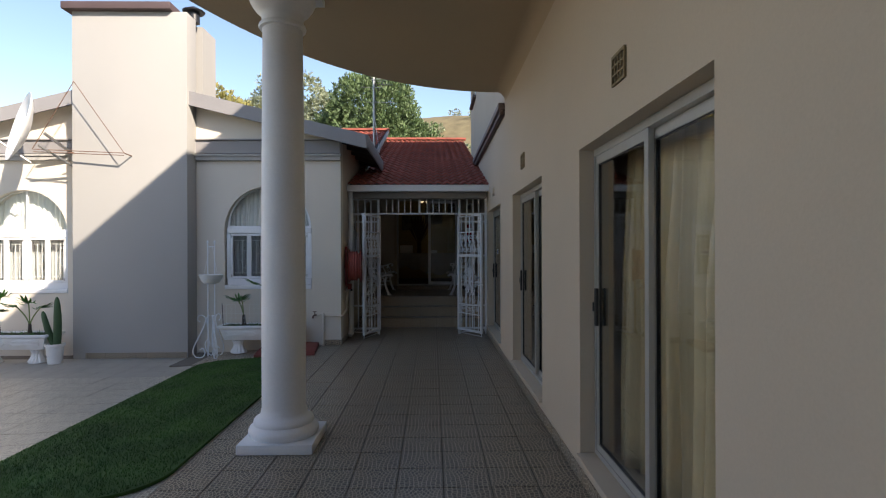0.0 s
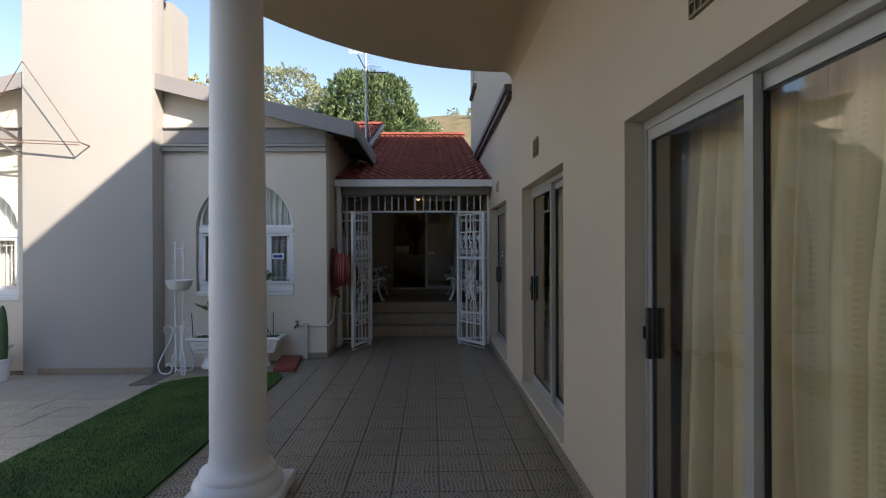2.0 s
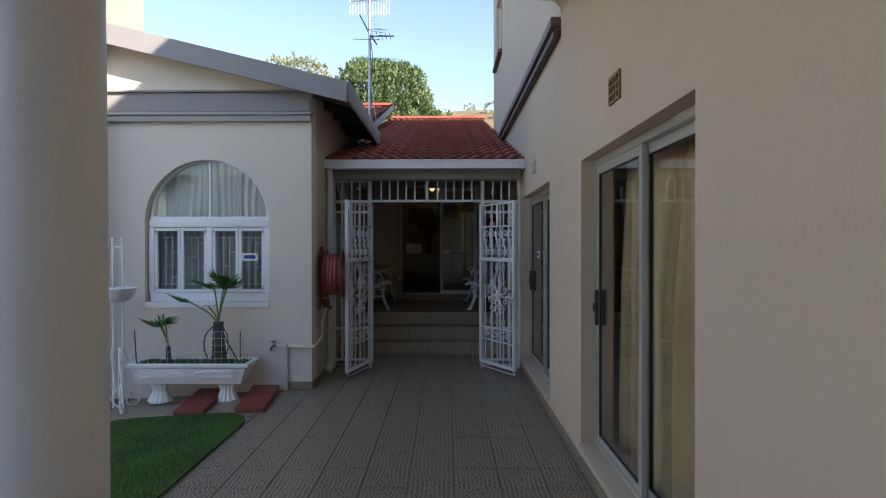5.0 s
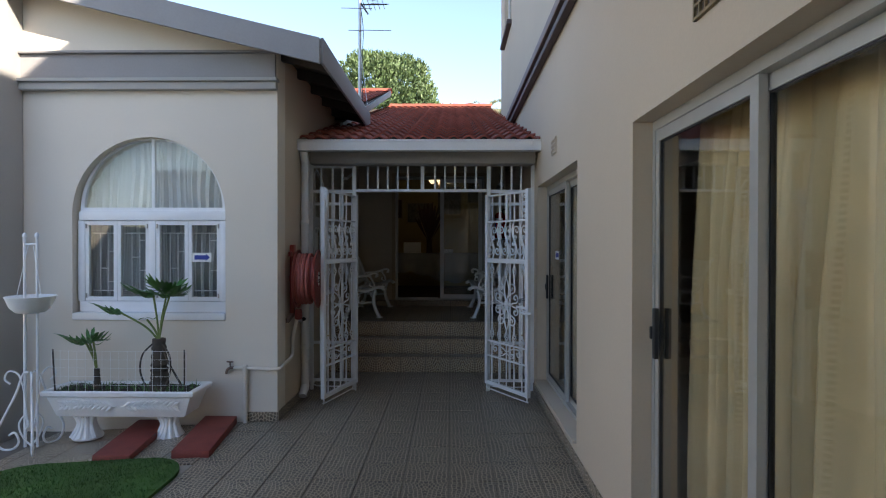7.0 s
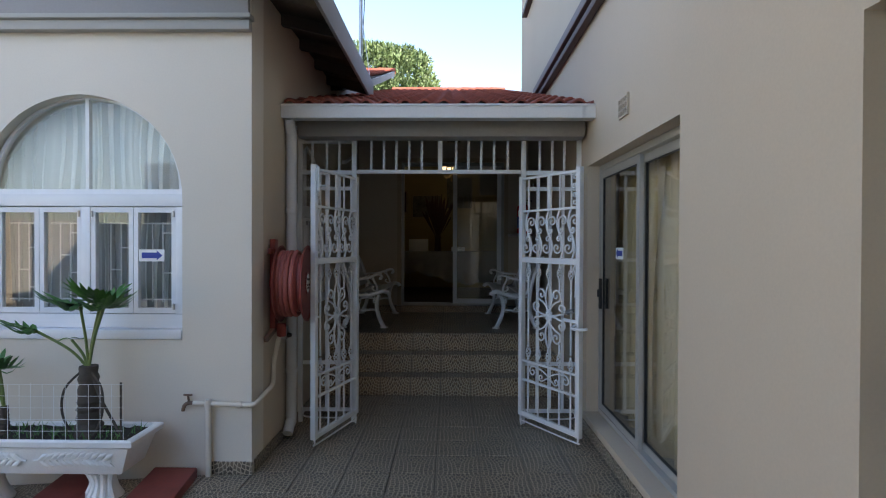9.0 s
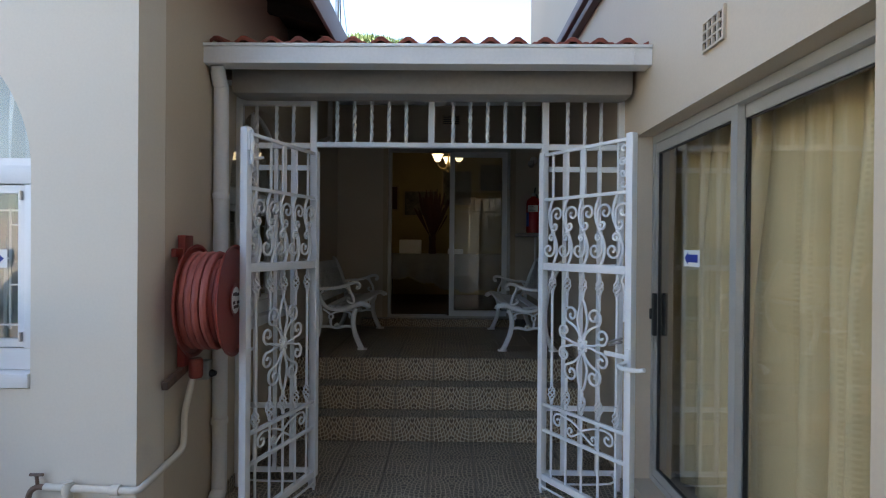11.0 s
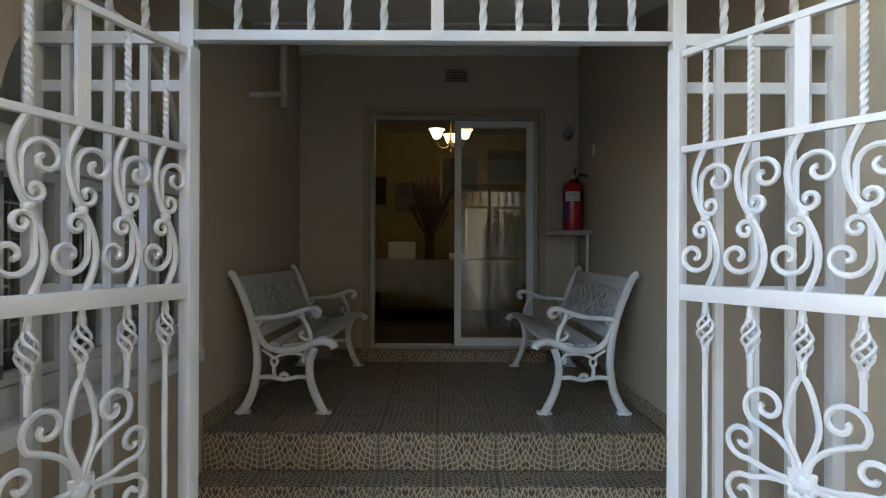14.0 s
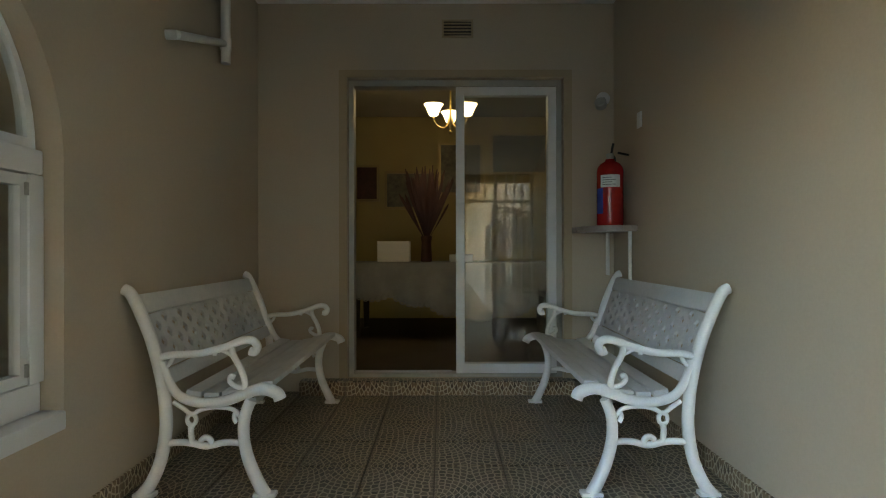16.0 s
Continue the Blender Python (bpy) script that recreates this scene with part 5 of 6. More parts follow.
def philodendron(at, label, h, stems, seed, roots=True):
    rnd = random.Random(seed)
    p = thing("philodendron", label, "plant", at, "potted palms")
    trunk = [(0, 0, 0), (0.01 * h, 0, h * 0.3), (0.0, 0.0, h * 0.6), (0.0, 0, h)]
    pts = catmull(trunk, 6)
    part("trunk", tube(pts, 0.04, 10, False, [0.055 * h / 0.3 * (1 - 0.35 * k / (len(pts) - 1)) * (1 + 0.12 * math.sin(2.6 * k)) for k in range(len(pts))]), BARK, p)
    for (dx, dy, dz), (lx, ly, lz), f in stems:
        tip = Vector((dx, dy, h + dz))
        part("stalk", tube(catmull([(0, 0, h - 0.02), (dx * 0.35, dy * 0.35, h + dz * 0.45), tip], 6), 0.008, 6, False, None), STALK, p)
        part("leaf", frond(tip, tip + Vector((lx, ly, lz)), 1.35, f, rnd.randint(0, 999)), LEAF, p)
    if roots:
        for s in (-1, 1):
            part("air_root", tube(catmull([(0.02 * s, -0.02, h * 0.95), (0.11 * s, -0.05, h * 0.7), (0.12 * s, -0.06, h * 0.35), (0.06 * s, -0.05, 0.0)], 5), 0.007, 6), BARK, p)
        part("air_root", tube(catmull([(0.03, -0.02, h * 0.9), (0.10, -0.04, h * 0.55), (0.20, -0.05, h * 0.15), (0.23, -0.05, 0.0)], 5), 0.008, 6), BARK, p)
    return p


PL = Vector((-2.58, 7.745, yard_z(-2.58)))
planter(pose(*PL) @ Matrix.Diagonal((1.08, 0.86, 1, 1)), "white moulded plaster trough planter on two claw feet")
philodendron(pose(PL.x + 0.25, PL.y, PL.z + 0.40), "green philodendron with a ringed trunk in the trough", 0.42, [((-0.03, -0.03, 0.36), (-0.20, -0.10, 0.03), 17), ((0.10, -0.02, 0.36), (0.18, -0.10, 0.03), 17), ((-0.29, -0.05, 0.22), (-0.17, -0.10, 0.03), 11), ((0.04, 0.05, 0.37), (0.0, -0.22, 0.08), 17), ((0.06, 0.06, 0.36), (0.05, 0.18, 0.06), 11), ((-0.09, -0.02, 0.16), (-0.03, 0.02, 0.12), 2)], 3)
philodendron(pose(PL.x - 0.27, PL.y, PL.z + 0.40), "small leaning philodendron in the trough", 0.17, [((-0.08, -0.02, 0.22), (-0.16, -0.10, 0.03), 11), ((-0.03, 0.0, 0.23), (0.12, -0.12, 0.04), 11), ((-0.08, 0.03, 0.20), (-0.06, 0.14, 0.05), 9)], 7, False)
# wire guard standing in the trough
n = thing("wire_guard", "thin white wire mesh guard in front of the plants", "guard", pose(PL.x, PL.y - 0.13, PL.z + 0.39))
for k in range(17):
    x = -0.55 + 1.09 * k / 16
    part("wire", tube([(x, 0, 0), (x, 0.0, 0.35 + 0.008 * math.sin(k * 1.7))], 0.0013, 4), PAPER, n)
for k in range(6):
    part("wire", tube([(-0.55, 0, 0.01 + 0.068 * k), (0.0, -0.006, 0.008 + 0.068 * k), (0.54, 0.004, 0.01 + 0.068 * k)], 0.0013, 4), PAPER, n)
for x in (-0.53, 0.52):
    part("stake", tube([(x - 0.02 if x < 0 else x, 0.01, 0.36), (x, 0.01, -0.01)], 0.006, 6), DARK, n, "dark wooden stake")
planter(pose(-6.02, 7.45, yard_z(-6.02)), "white moulded trough planter below the sunlit window")
philodendron(pose(-5.82, 7.45, yard_z(-6) + 0.40), "green philodendron in the sunlit trough", 0.16, [((-0.16, -0.05, 0.26), (-0.18, -0.10, 0.0), 9), ((0.18, -0.03, 0.24), (0.20, -0.06, 0.0), 9), ((0.03, -0.06, 0.30), (0.03, -0.2, 0.06), 9)], 12, False)
philodendron(pose(-6.29, 7.45, yard_z(-6) + 0.40), "yellow green philodendron in the sunlit trough", 0.26, [((-0.10, -0.05, 0.30), (-0.16, -0.10, 0.06), 9), ((0.08, -0.03, 0.28), (0.14, -0.10, 0.06), 9), ((0.10, -0.06, 0.10), (0.13, -0.1, -0.03), 9)], 13, False)
c = thing("potted_cactus", "tall green cactus in a white pot", "cactus", pose(-5.40, 7.36, yard_z(-5.5)))
part("pot", lathe([(0.085, 0), (0.09, 0.01), (0.11, 0.24), (0.125, 0.25), (0.125, 0.285), (0.11, 0.285), (0.10, 0.26), (0.02, 0.26)], 24), WHITE_OLD, c)
part("stem", tube(catmull([(0.03, 0, 0.25), (0.04, 0, 0.6), (0.03, 0, 0.95)], 5), 0.045, 10, False, [0.05, 0.05, 0.052, 0.052, 0.052, 0.05, 0.05, 0.045, 0.04, 0.03, 0.012]), LEAF_BACK, c)
part("stem", tube(catmull([(-0.02, 0, 0.27), (-0.09, -0.02, 0.5), (-0.15, -0.03, 0.75)], 5), 0.035, 10, False, [0.035, 0.038, 0.04, 0.042, 0.042, 0.042, 0.04, 0.038, 0.034, 0.026, 0.01]), LEAF_BACK, c)

for x in (-1.86, -2.44):
    b = box((-0.14, -0.40, 0), (0.14, 0.36, 0.05), 0.012)
    for q in b.verts:
        if q.co.z > 0.025:
            q.co.z += 0.02 * (q.co.y + 0.42) + 0.01
            q.co.x -= 0.13 * q.co.y
        else:
            q.co.x -= 0.13 * q.co.y
    tagged(part("red_slab", b, RED_SLAB, None, "", pose(x, 7.60, yard_z(x) - 0.004)), "low red painted cement slab on the paving", "slab", "red slabs")

# plant stand of bent white iron
s = thing("plant_stand", "tall white wrought iron plant stand with a bowl", "plant stand", pose(-3.27, 7.58, yard_z(-3.27)))
part("pole", tube([(-0.05, 0, 0.02), (-0.05, 0, 1.70)], 0.011, 8), WHITE, s)
part("pole", tube([(0.05, 0, 0.02), (0.05, 0, 1.70)], 0.009, 8), WHITE, s)
part("finial", lathe([(0.004, 1.69), (0.016, 1.70), (0.016, 1.72), (0.004, 1.735)], 10, None, pose(-0.05, 0, 0)), WHITE, s)
part("finial", lathe([(0.004, 1.69), (0.016, 1.70), (0.016, 1.72), (0.004, 1.735)], 10, None, pose(0.05, 0, 0)), WHITE, s)
part("crossbar", tube([(-0.05, 0, 1.64), (0.05, 0, 1.64)], 0.008, 6), WHITE, s)
for q in (1, -1):
    part("chain", tube([(0.02 * q, 0, 1.63), (0.10 * q, -0.02, 1.22)], 0.003, 5), WHITE, s)
part("bowl", lathe([(0.05, 1.09), (0.10, 1.10), (0.14, 1.14), (0.165, 1.21), (0.175, 1.225), (0.165, 1.23), (0.15, 1.21), (0.12, 1.16), (0.02, 1.13)], 28), WHITE_OLD, s)
part("soil", lathe([(0.02, 1.19), (0.145, 1.20), (0.02, 1.205)], 20), SOIL, s)
for k in range(3):
    a = 2 * math.pi * k / 3 + 3.316
    spin = pose(0, 0, 0, 0, 0, math.degrees(a))
    pts = catmull([(0.02, 0, 0.62), (0.06, 0, 0.60), (0.11, 0, 0.45), (0.20, 0, 0.26), (0.255, 0, 0.12), (0.22, 0, 0.02), (0.13, 0, 0.012), (0.09, 0, 0.07), (0.12, 0, 0.14), (0.16, 0, 0.12)], 5)
    part("leg", tube([spin @ q for q in pts], 0.009, 7), WHITE, s)
    pts = catmull([(0.03, 0, 0.20), (0.05, 0, 0.45), (0.09, 0, 0.60), (0.16, 0, 0.63), (0.19, 0, 0.57), (0.15, 0, 0.53)], 5)
    part("scroll", tube([spin @ q for q in pts], 0.007, 7), WHITE, s)
    pts = catmull([(0.0, 0, 0.03), (0.06, 0, 0.10), (0.09, 0, 0.20), (0.05, 0, 0.27), (0.02, 0, 0.20), (0.05, 0, 0.16)], 5)
    part("scroll", tube([spin @ q for q in pts], 0.007, 7), WHITE, s)

# ---- turf ----
def turf(x0, x1, y0, y1, r, label):
    out = []
    for cx, cy, a0 in ((x1 - r, y1 - r, 0), (x0 + r, y1 - r, 90), (x0 + r, y0 + r, 180), (x1 - r, y0 + r, 270)):
        out += [(cx + r * math.cos(radians(a0 + 9 * k)), cy + r * math.sin(radians(a0 + 9 * k))) for k in range(11)]
    bm = sheet(out, [], on_z(0), (0, 0, 0.022))
    for v in bm.verts:
        v.co.z += yard_z(v.co.x) + 0.001
    ob = setting("turf", bm, TURF, label, "grass")
    rnd = random.Random(5)
    vs, fs = [], []
    n = int((x1 - x0) * (y1 - y0) * 5200)
    for k in range(n):
        x, y = rnd.uniform(x0 + 0.01, x1 - 0.01), rnd.uniform(y0 + 0.01, y1 - 0.01)
        qx, qy = max(0, abs(x - (x0 + x1) / 2) - ((x1 - x0) / 2 - r)), max(0, abs(y - (y0 + y1) / 2) - ((y1 - y0) / 2 - r))
        if qx * qx + qy * qy > (r - 0.01) ** 2:
            continue
        a, h, z = rnd.uniform(0, 6.28), rnd.uniform(0.012, 0.026), yard_z(x) + 0.02
        i = len(vs)
        vs += [(x - 0.003 * math.sin(a), y + 0.003 * math.cos(a), z), (x + 0.003 * math.sin(a), y - 0.003 * math.cos(a), z), (x + 0.6 * h * math.cos(a), y + 0.6 * h * math.sin(a), z + h)]
        fs.append((i, i + 1, i + 2))
    me = bpy.data.meshes.new("blades")
    me.from_pydata(vs, [], fs)
    me.materials.append(TURF)
    bl = new("blades", me)
    bl.parent = ob
    tagged(bl, "short blades of artificial grass", kind="stuff")


turf(-3.22, EDGE_X - 0.01, 2.85, 7.19, 0.36, "dark green artificial grass strip beside the walkway")
turf(-8.0, -5.75, 3.8, 6.55, 0.3, "dark green artificial grass patch in the yard")

# ---- aerial, dish and rods ----
a = thing("tv_aerial", "grey television aerial on a tall mast behind the roof", "aerial", pose(-1.25, 11.15, 3.53))
part("mast", tube([(0, 0, 0), (0, 0, 2.62)], 0.022, 10), STEEL, a)
part("boom", tube([(-0.30, 0, 2.08), (0.30, 0, 2.11)], 0.010, 6), STEEL, a)
for k in range(15):
    x = -0.33 + 0.047 * k
    part("rod", tube([(x, 0.03, 1.86), (x, 0.03, 2.32)], 0.005, 5), PAPER, a)
for z in (1.9, 2.27):
    part("reflector_rail", tube([(-0.34, 0.025, z), (0.34, 0.025, z)], 0.005, 5), PAPER, a)
for x in (-0.28, -0.14, 0.12, 0.26):
    part("dipole", tube([(x - 0.03, -0.04, 2.10), (x + 0.04, -0.04, 2.10)], 0.012, 6), BLACK, a)
part("boom", tube([(-0.16, 0.0, 1.85), (0.0, 0, 1.54), (0.12, 0, 1.36)], 0.012, 6), BLACK, a)
part("boom", tube([(0.02, 0, 1.50), (0.40, -0.05, 1.48)], 0.010, 6), BLACK, a)
for k in range(5):
    part("rod", tube([(0.06 + 0.07 * k, -0.24 + 0.02 * k, 1.5), (0.06 + 0.07 * k, 0.22 - 0.02 * k, 1.5)], 0.005, 5), STEEL, a)
    part("rod", tube([(0.03, 0.0, 1.58 + 0.06 * k), (0.22 - 0.03 * k, 0.05, 1.58 + 0.06 * k)], 0.004, 5), STEEL, a)
for x0, x1, z in ((-0.27, 0.18, 1.44), (0.16, 0.42, 1.50), (-0.05, 0.30, 1.60), (0.04, 0.46, 1.12), (-0.16, 0.05, 1.12)):
    part("rod", tube([(x0, -0.03, z), (x1, -0.03, z - 0.01)], 0.006, 5), STEEL, a)
part("stay", tube([(0, 0, 0.9), (0.14, -0.2, 0.0)], 0.005, 5), STEEL, a)
part("cable", tube(catmull([(0.02, 0, 1.4), (0.05, -0.01, 1.1), (0.03, -0.01, 0.5), (0.05, -0.02, 0.0)], 5), 0.006, 5), BLACK, a)

d = thing("satellite_dish", "white satellite dish on a bracket beside the chimney", "satellite dish", pose(-5.74, 7.35, 3.22))
bm = lathe([(0.02, 0.0), (0.15, 0.008), (0.30, 0.04), (0.42, 0.085), (0.50, 0.125), (0.505, 0.135), (0.49, 0.13), (0.41, 0.095), (0.30, 0.052), (0.15, 0.02), (0.02, 0.012)], 40, None, Vector((0, 0, 1)).rotation_difference(Vector((-0.68, -0.72, 0.24))).to_matrix().to_4x4())
part("reflector", bm, WHITE_OLD, d)
part("arm", tube([(0.10, 0.15, -0.02), (0.22, 0.45, -0.20), (0.22, 0.64, -0.20)], 0.022, 8), STEEL, d)
part("arm", tube([(0.05, 0.1, -0.2), (0.42, 0.60, -0.55)], 0.018, 8), STEEL, d)
part("wall_plate", box((0.12, 0.625, -0.34), (0.32, 0.648, -0.08), 0.004), STEEL, d)
part("feed_arm", tube([(0.02, 0.0, -0.47), (-0.40, -0.36, -0.06)], 0.014, 8), STEEL, d)
part("feed_head", lathe([(0.03, 0), (0.04, 0.02), (0.04, 0.10), (0.025, 0.12)], 14, None, pose(-0.42, -0.38, -0.04, 70, 0, -50)), PAPER, d)
d = thing("rod_bracket", "thin brown triangular rod bracket on the chimney", "bracket")
A, B, C, D = (-5.18, 7.45, 3.94), (-4.48, 7.48, 2.91), (-5.85, 7.55, 2.98), (-5.40, 7.66, 2.95)
for p, q in ((A, B), (B, C), (A, C)):
    part("rod", tube([p, q], 0.006, 6), RUST, d)
part("rod", tube([(-4.50, 7.5, 2.88), (-5.85, 7.57, 2.945)], 0.006, 6), RUST, d)
part("fixing", tube([B, (-4.48, 7.679, 2.90)], 0.010, 6), RUST, d)
part("fixing", tube([D, (-5.33, 7.679, 2.95)], 0.010, 6), RUST, d)

# ---- room beyond the sliding door ----
setting("room_floor", box((-2.6, BACK + 0.201, 0.5), (2.4, 15.6, 0.64)), DARK, "dark polished floor of the dining room", "floor")
setting("room_wall_back", box((-2.6, 15.3, 0.641), (2.4, 15.6, 3.19)), ROOM, "ochre painted back wall of the dining room", "wall")
setting("room_wall_left", box((-2.6, BACK + 0.201, 0.641), (-2.4, 15.299, 3.19)), ROOM, "ochre painted side wall of the dining room", "wall")
setting("room_wall_right", box((2.2, BACK + 0.201, 0.641), (2.4, 15.299, 3.19)), ROOM, "ochre painted side wall of the dining room", "wall")
setting("room_ceiling", box((-2.6, BACK + 0.201, 3.191), (2.4, 15.6, 3.26)), ROOM_DARK, "cream ceiling of the dining room", "ceiling")
setting("room_wall_front_left", box((-2.4, BACK + 0.201, 0.641), (WALL_L, BACK + 0.30, 3.19)), ROOM, "ochre painted wall beside the sliding door", "wall")
setting("room_wall_front_right", box((WALL_R, BACK + 0.201, 0.641), (2.2, BACK + 0.30, 3.19)), ROOM, "ochre painted wall beside the sliding door", "wall")


def picture(x0, z0, x1, z1, tone, label):
    p = thing("picture", label, "picture", pose((x0 + x1) / 2, 15.298, (z0 + z1) / 2), "framed pictures")
    w, h = (x1 - x0) / 2, (z1 - z0) / 2
    part("frame", sheet(rect(-w, -h, w, h), [rect(-w + 0.03, -h + 0.03, w - 0.03, h - 0.03)], on_y(-0.03), (0, 0.028, 0)), GILT, p)
    part("canvas", box((-w + 0.03, -0.016, -h + 0.03), (w - 0.03, -0.004, h - 0.03)), tone, p)


picture(-0.92, 2.02, -0.30, 2.50, CANVAS, "dark landscape painting in a thin gilt frame")
picture(-0.24, 2.20, 0.32, 2.86, CANVAS, "tall dark painting in a brown frame")
picture(-1.30, 2.12, -0.99, 2.58, CANVAS_RED, "small dark red painting in a brown frame")
picture(0.42, 2.46, 1.14, 2.98, CANVAS, "wide dark painting in a brown frame")

t = thing("dining_table", "dark wooden table under a white lace cloth", "table", pose(0, 14.2, 0.64))
part("tabletop", box((-1.15, -0.42, 0.70), (1.0, 0.42, 0.735), 0.006), DARK, t)
for x in (-1.05, 0.9):
    for y in (-0.34, 0.34):
        part("leg", lathe([(0.03, 0), (0.035, 0.3), (0.04, 0.6), (0.045, 0.70)], 10, None, pose(x, y, 0)), DARK, t)
bm = bmesh.new()
nx, ny = 60, 6
g = []
for i in range(nx + 1):
    x = -1.18 + 2.21 * i / nx
    col = [bm.verts.new((x, 0.43, 0.741)), bm.verts.new((x, -0.43, 0.741))]
    drop = 0.42 + 0.05 * abs(math.sin(9 * x)) + 0.10 * math.sin(3.0 * x + 1)
    for j in range(1, ny + 1):
        col.append(bm.verts.new((x, -0.435 - 0.02 * (j / ny) * (1 + math.sin(24 * x)), 0.741 - drop * j / ny)))
    g.append(col)
for a1, b1 in zip(g, g[1:]):
    for j in range(len(a1) - 1):
        bm.faces.new((a1[j], b1[j], b1[j + 1], a1[j + 1]))
# white cloth, painted grey to look dimly lit
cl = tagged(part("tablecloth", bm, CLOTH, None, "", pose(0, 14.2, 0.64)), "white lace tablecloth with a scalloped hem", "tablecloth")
lace = bmesh.new()
for k in range(36):
    x = -1.12 + 2.1 * k / 35
    z = 0.741 - (0.42 + 0.05 * abs(math.sin(9 * x)) + 0.10 * math.sin(3.0 * x + 1)) + 0.02
    add_tube(lace, [(x + 0.028 * math.cos(q), -0.485, z + 0.028 * math.sin(q)) for q in [2 * math.pi * j / 10 for j in range(10)]], 0.006, 4, True)
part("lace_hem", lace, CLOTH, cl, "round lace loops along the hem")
v = thing("vase", "dark red vase of dried flowers on the table", "vase", pose(-0.36, 14.1, 1.382))
part("body", lathe([(0.05, 0), (0.06, 0.01), (0.055, 0.1), (0.05, 0.2), (0.06, 0.26), (0.055, 0.27), (0.02, 0.26)], 20), CANVAS_RED, v)
dry = bmesh.new()
rnd = random.Random(8)
for k in range(90):
    a1, s1, h1 = rnd.uniform(0, 6.28), rnd.uniform(0.02, 0.30), rnd.uniform(0.35, 0.80)
    tip = Vector((s1 * math.cos(a1), 0.6 * s1 * math.sin(a1), 0.25 + h1 * (1 - 0.4 * s1)))
    add_tube(dry, catmull([(0, 0, 0.2), tip * 0.55 + Vector((0, 0, 0.08)), tip], 3), 0.004, 4, False, [0.003, 0.003, 0.004, 0.01, 0.014, 0.016, 0.006])
part("bouquet", dry, CANVAS_RED, v, "brown red dried flower heads")
tagged(part("box", box((-0.88, 14.15, 1.382), (-0.54, 14.4, 1.60), 0.006), PAPER), "plain white carton on the table", "box")
tagged(part("tray", box((-0.12, 14.0, 1.382), (0.12, 14.2, 1.46), 0.01), PAPER), "small white box beside the vase", "box")
c = thing("dining_chair", "dark wooden dining chair at the table", "chair", pose(0.95, 13.5, 0.641))
part("seat", box((-0.22, -0.21, 0.43), (0.22, 0.21, 0.47), 0.01), DARK, c)
for x in (-0.19, 0.19):
    part("leg", box((x - 0.02, -0.20, 0), (x + 0.02, -0.16, 0.43), 0.004), DARK, c)
    part("leg", box((x - 0.02, 0.16, 0), (x + 0.02, 0.20, 0.43), 0.004), DARK, c)
    part("back_post", tube(catmull([(x, -0.19, 0.46), (x, -0.21, 0.75), (x, -0.26, 1.02)], 4), 0.018, 8), DARK, c)
for z in (0.6, 0.78, 0.98):
    part("back_rail", box((-0.18, -0.245 - 0.06 * (z - 0.78), z - 0.03), (0.18, -0.225 - 0.06 * (z - 0.78), z + 0.03), 0.005), DARK, c)

ch = thing("chandelier", "brass chandelier with three lit glass bowls", "chandelier", pose(-0.12, 13.2, 2.66))
part("stem", lathe([(0.004, -0.14), (0.018, -0.12), (0.008, -0.10), (0.022, -0.06), (0.03, -0.02), (0.012, 0.02), (0.008, 0.10), (0.006, 0.42)], 14), BRASS, ch)
part("ceiling_rose", lathe([(0.05, 0.53), (0.045, 0.50), (0.012, 0.48)], 18), BRASS, ch)
part("chain", tube([(0, 0, 0.40), (0, 0, 0.49)], 0.006, 6), BRASS, ch)
for k in range(3):
    a1 = 2 * math.pi * k / 3 + math.pi / 6 + math.pi
    spin = pose(0, 0, 0, 0, 0, math.degrees(a1))
    part("arm", tube([spin @ q for q in catmull([(0.01, 0, -0.03), (0.06, 0, -0.085), (0.13, 0, -0.08), (0.17, 0, -0.03), (0.17, 0, 0.0)], 5)], 0.007, 8), BRASS, ch)
    part("glass_bowl", lathe([(0.02, 0.0), (0.04, 0.012), (0.055, 0.05), (0.07, 0.085), (0.085, 0.10), (0.08, 0.10), (0.05, 0.05), (0.02, 0.01)], 20, None, spin @ pose(0.17, 0, 0.0)), BULB, ch, "lit white glass bowl")
    lamp = new("chandelier_lamp", bpy.data.lights.new("chandelier_lamp", "POINT"))
    lamp.data.energy, lamp.data.color, lamp.data.shadow_soft_size = 0.06, (1.0, 0.78, 0.42), 0.03
    lamp.location = (pose(-0.12, 13.2, 2.66) @ spin @ pose(0.17, 0, 0.13)).translation

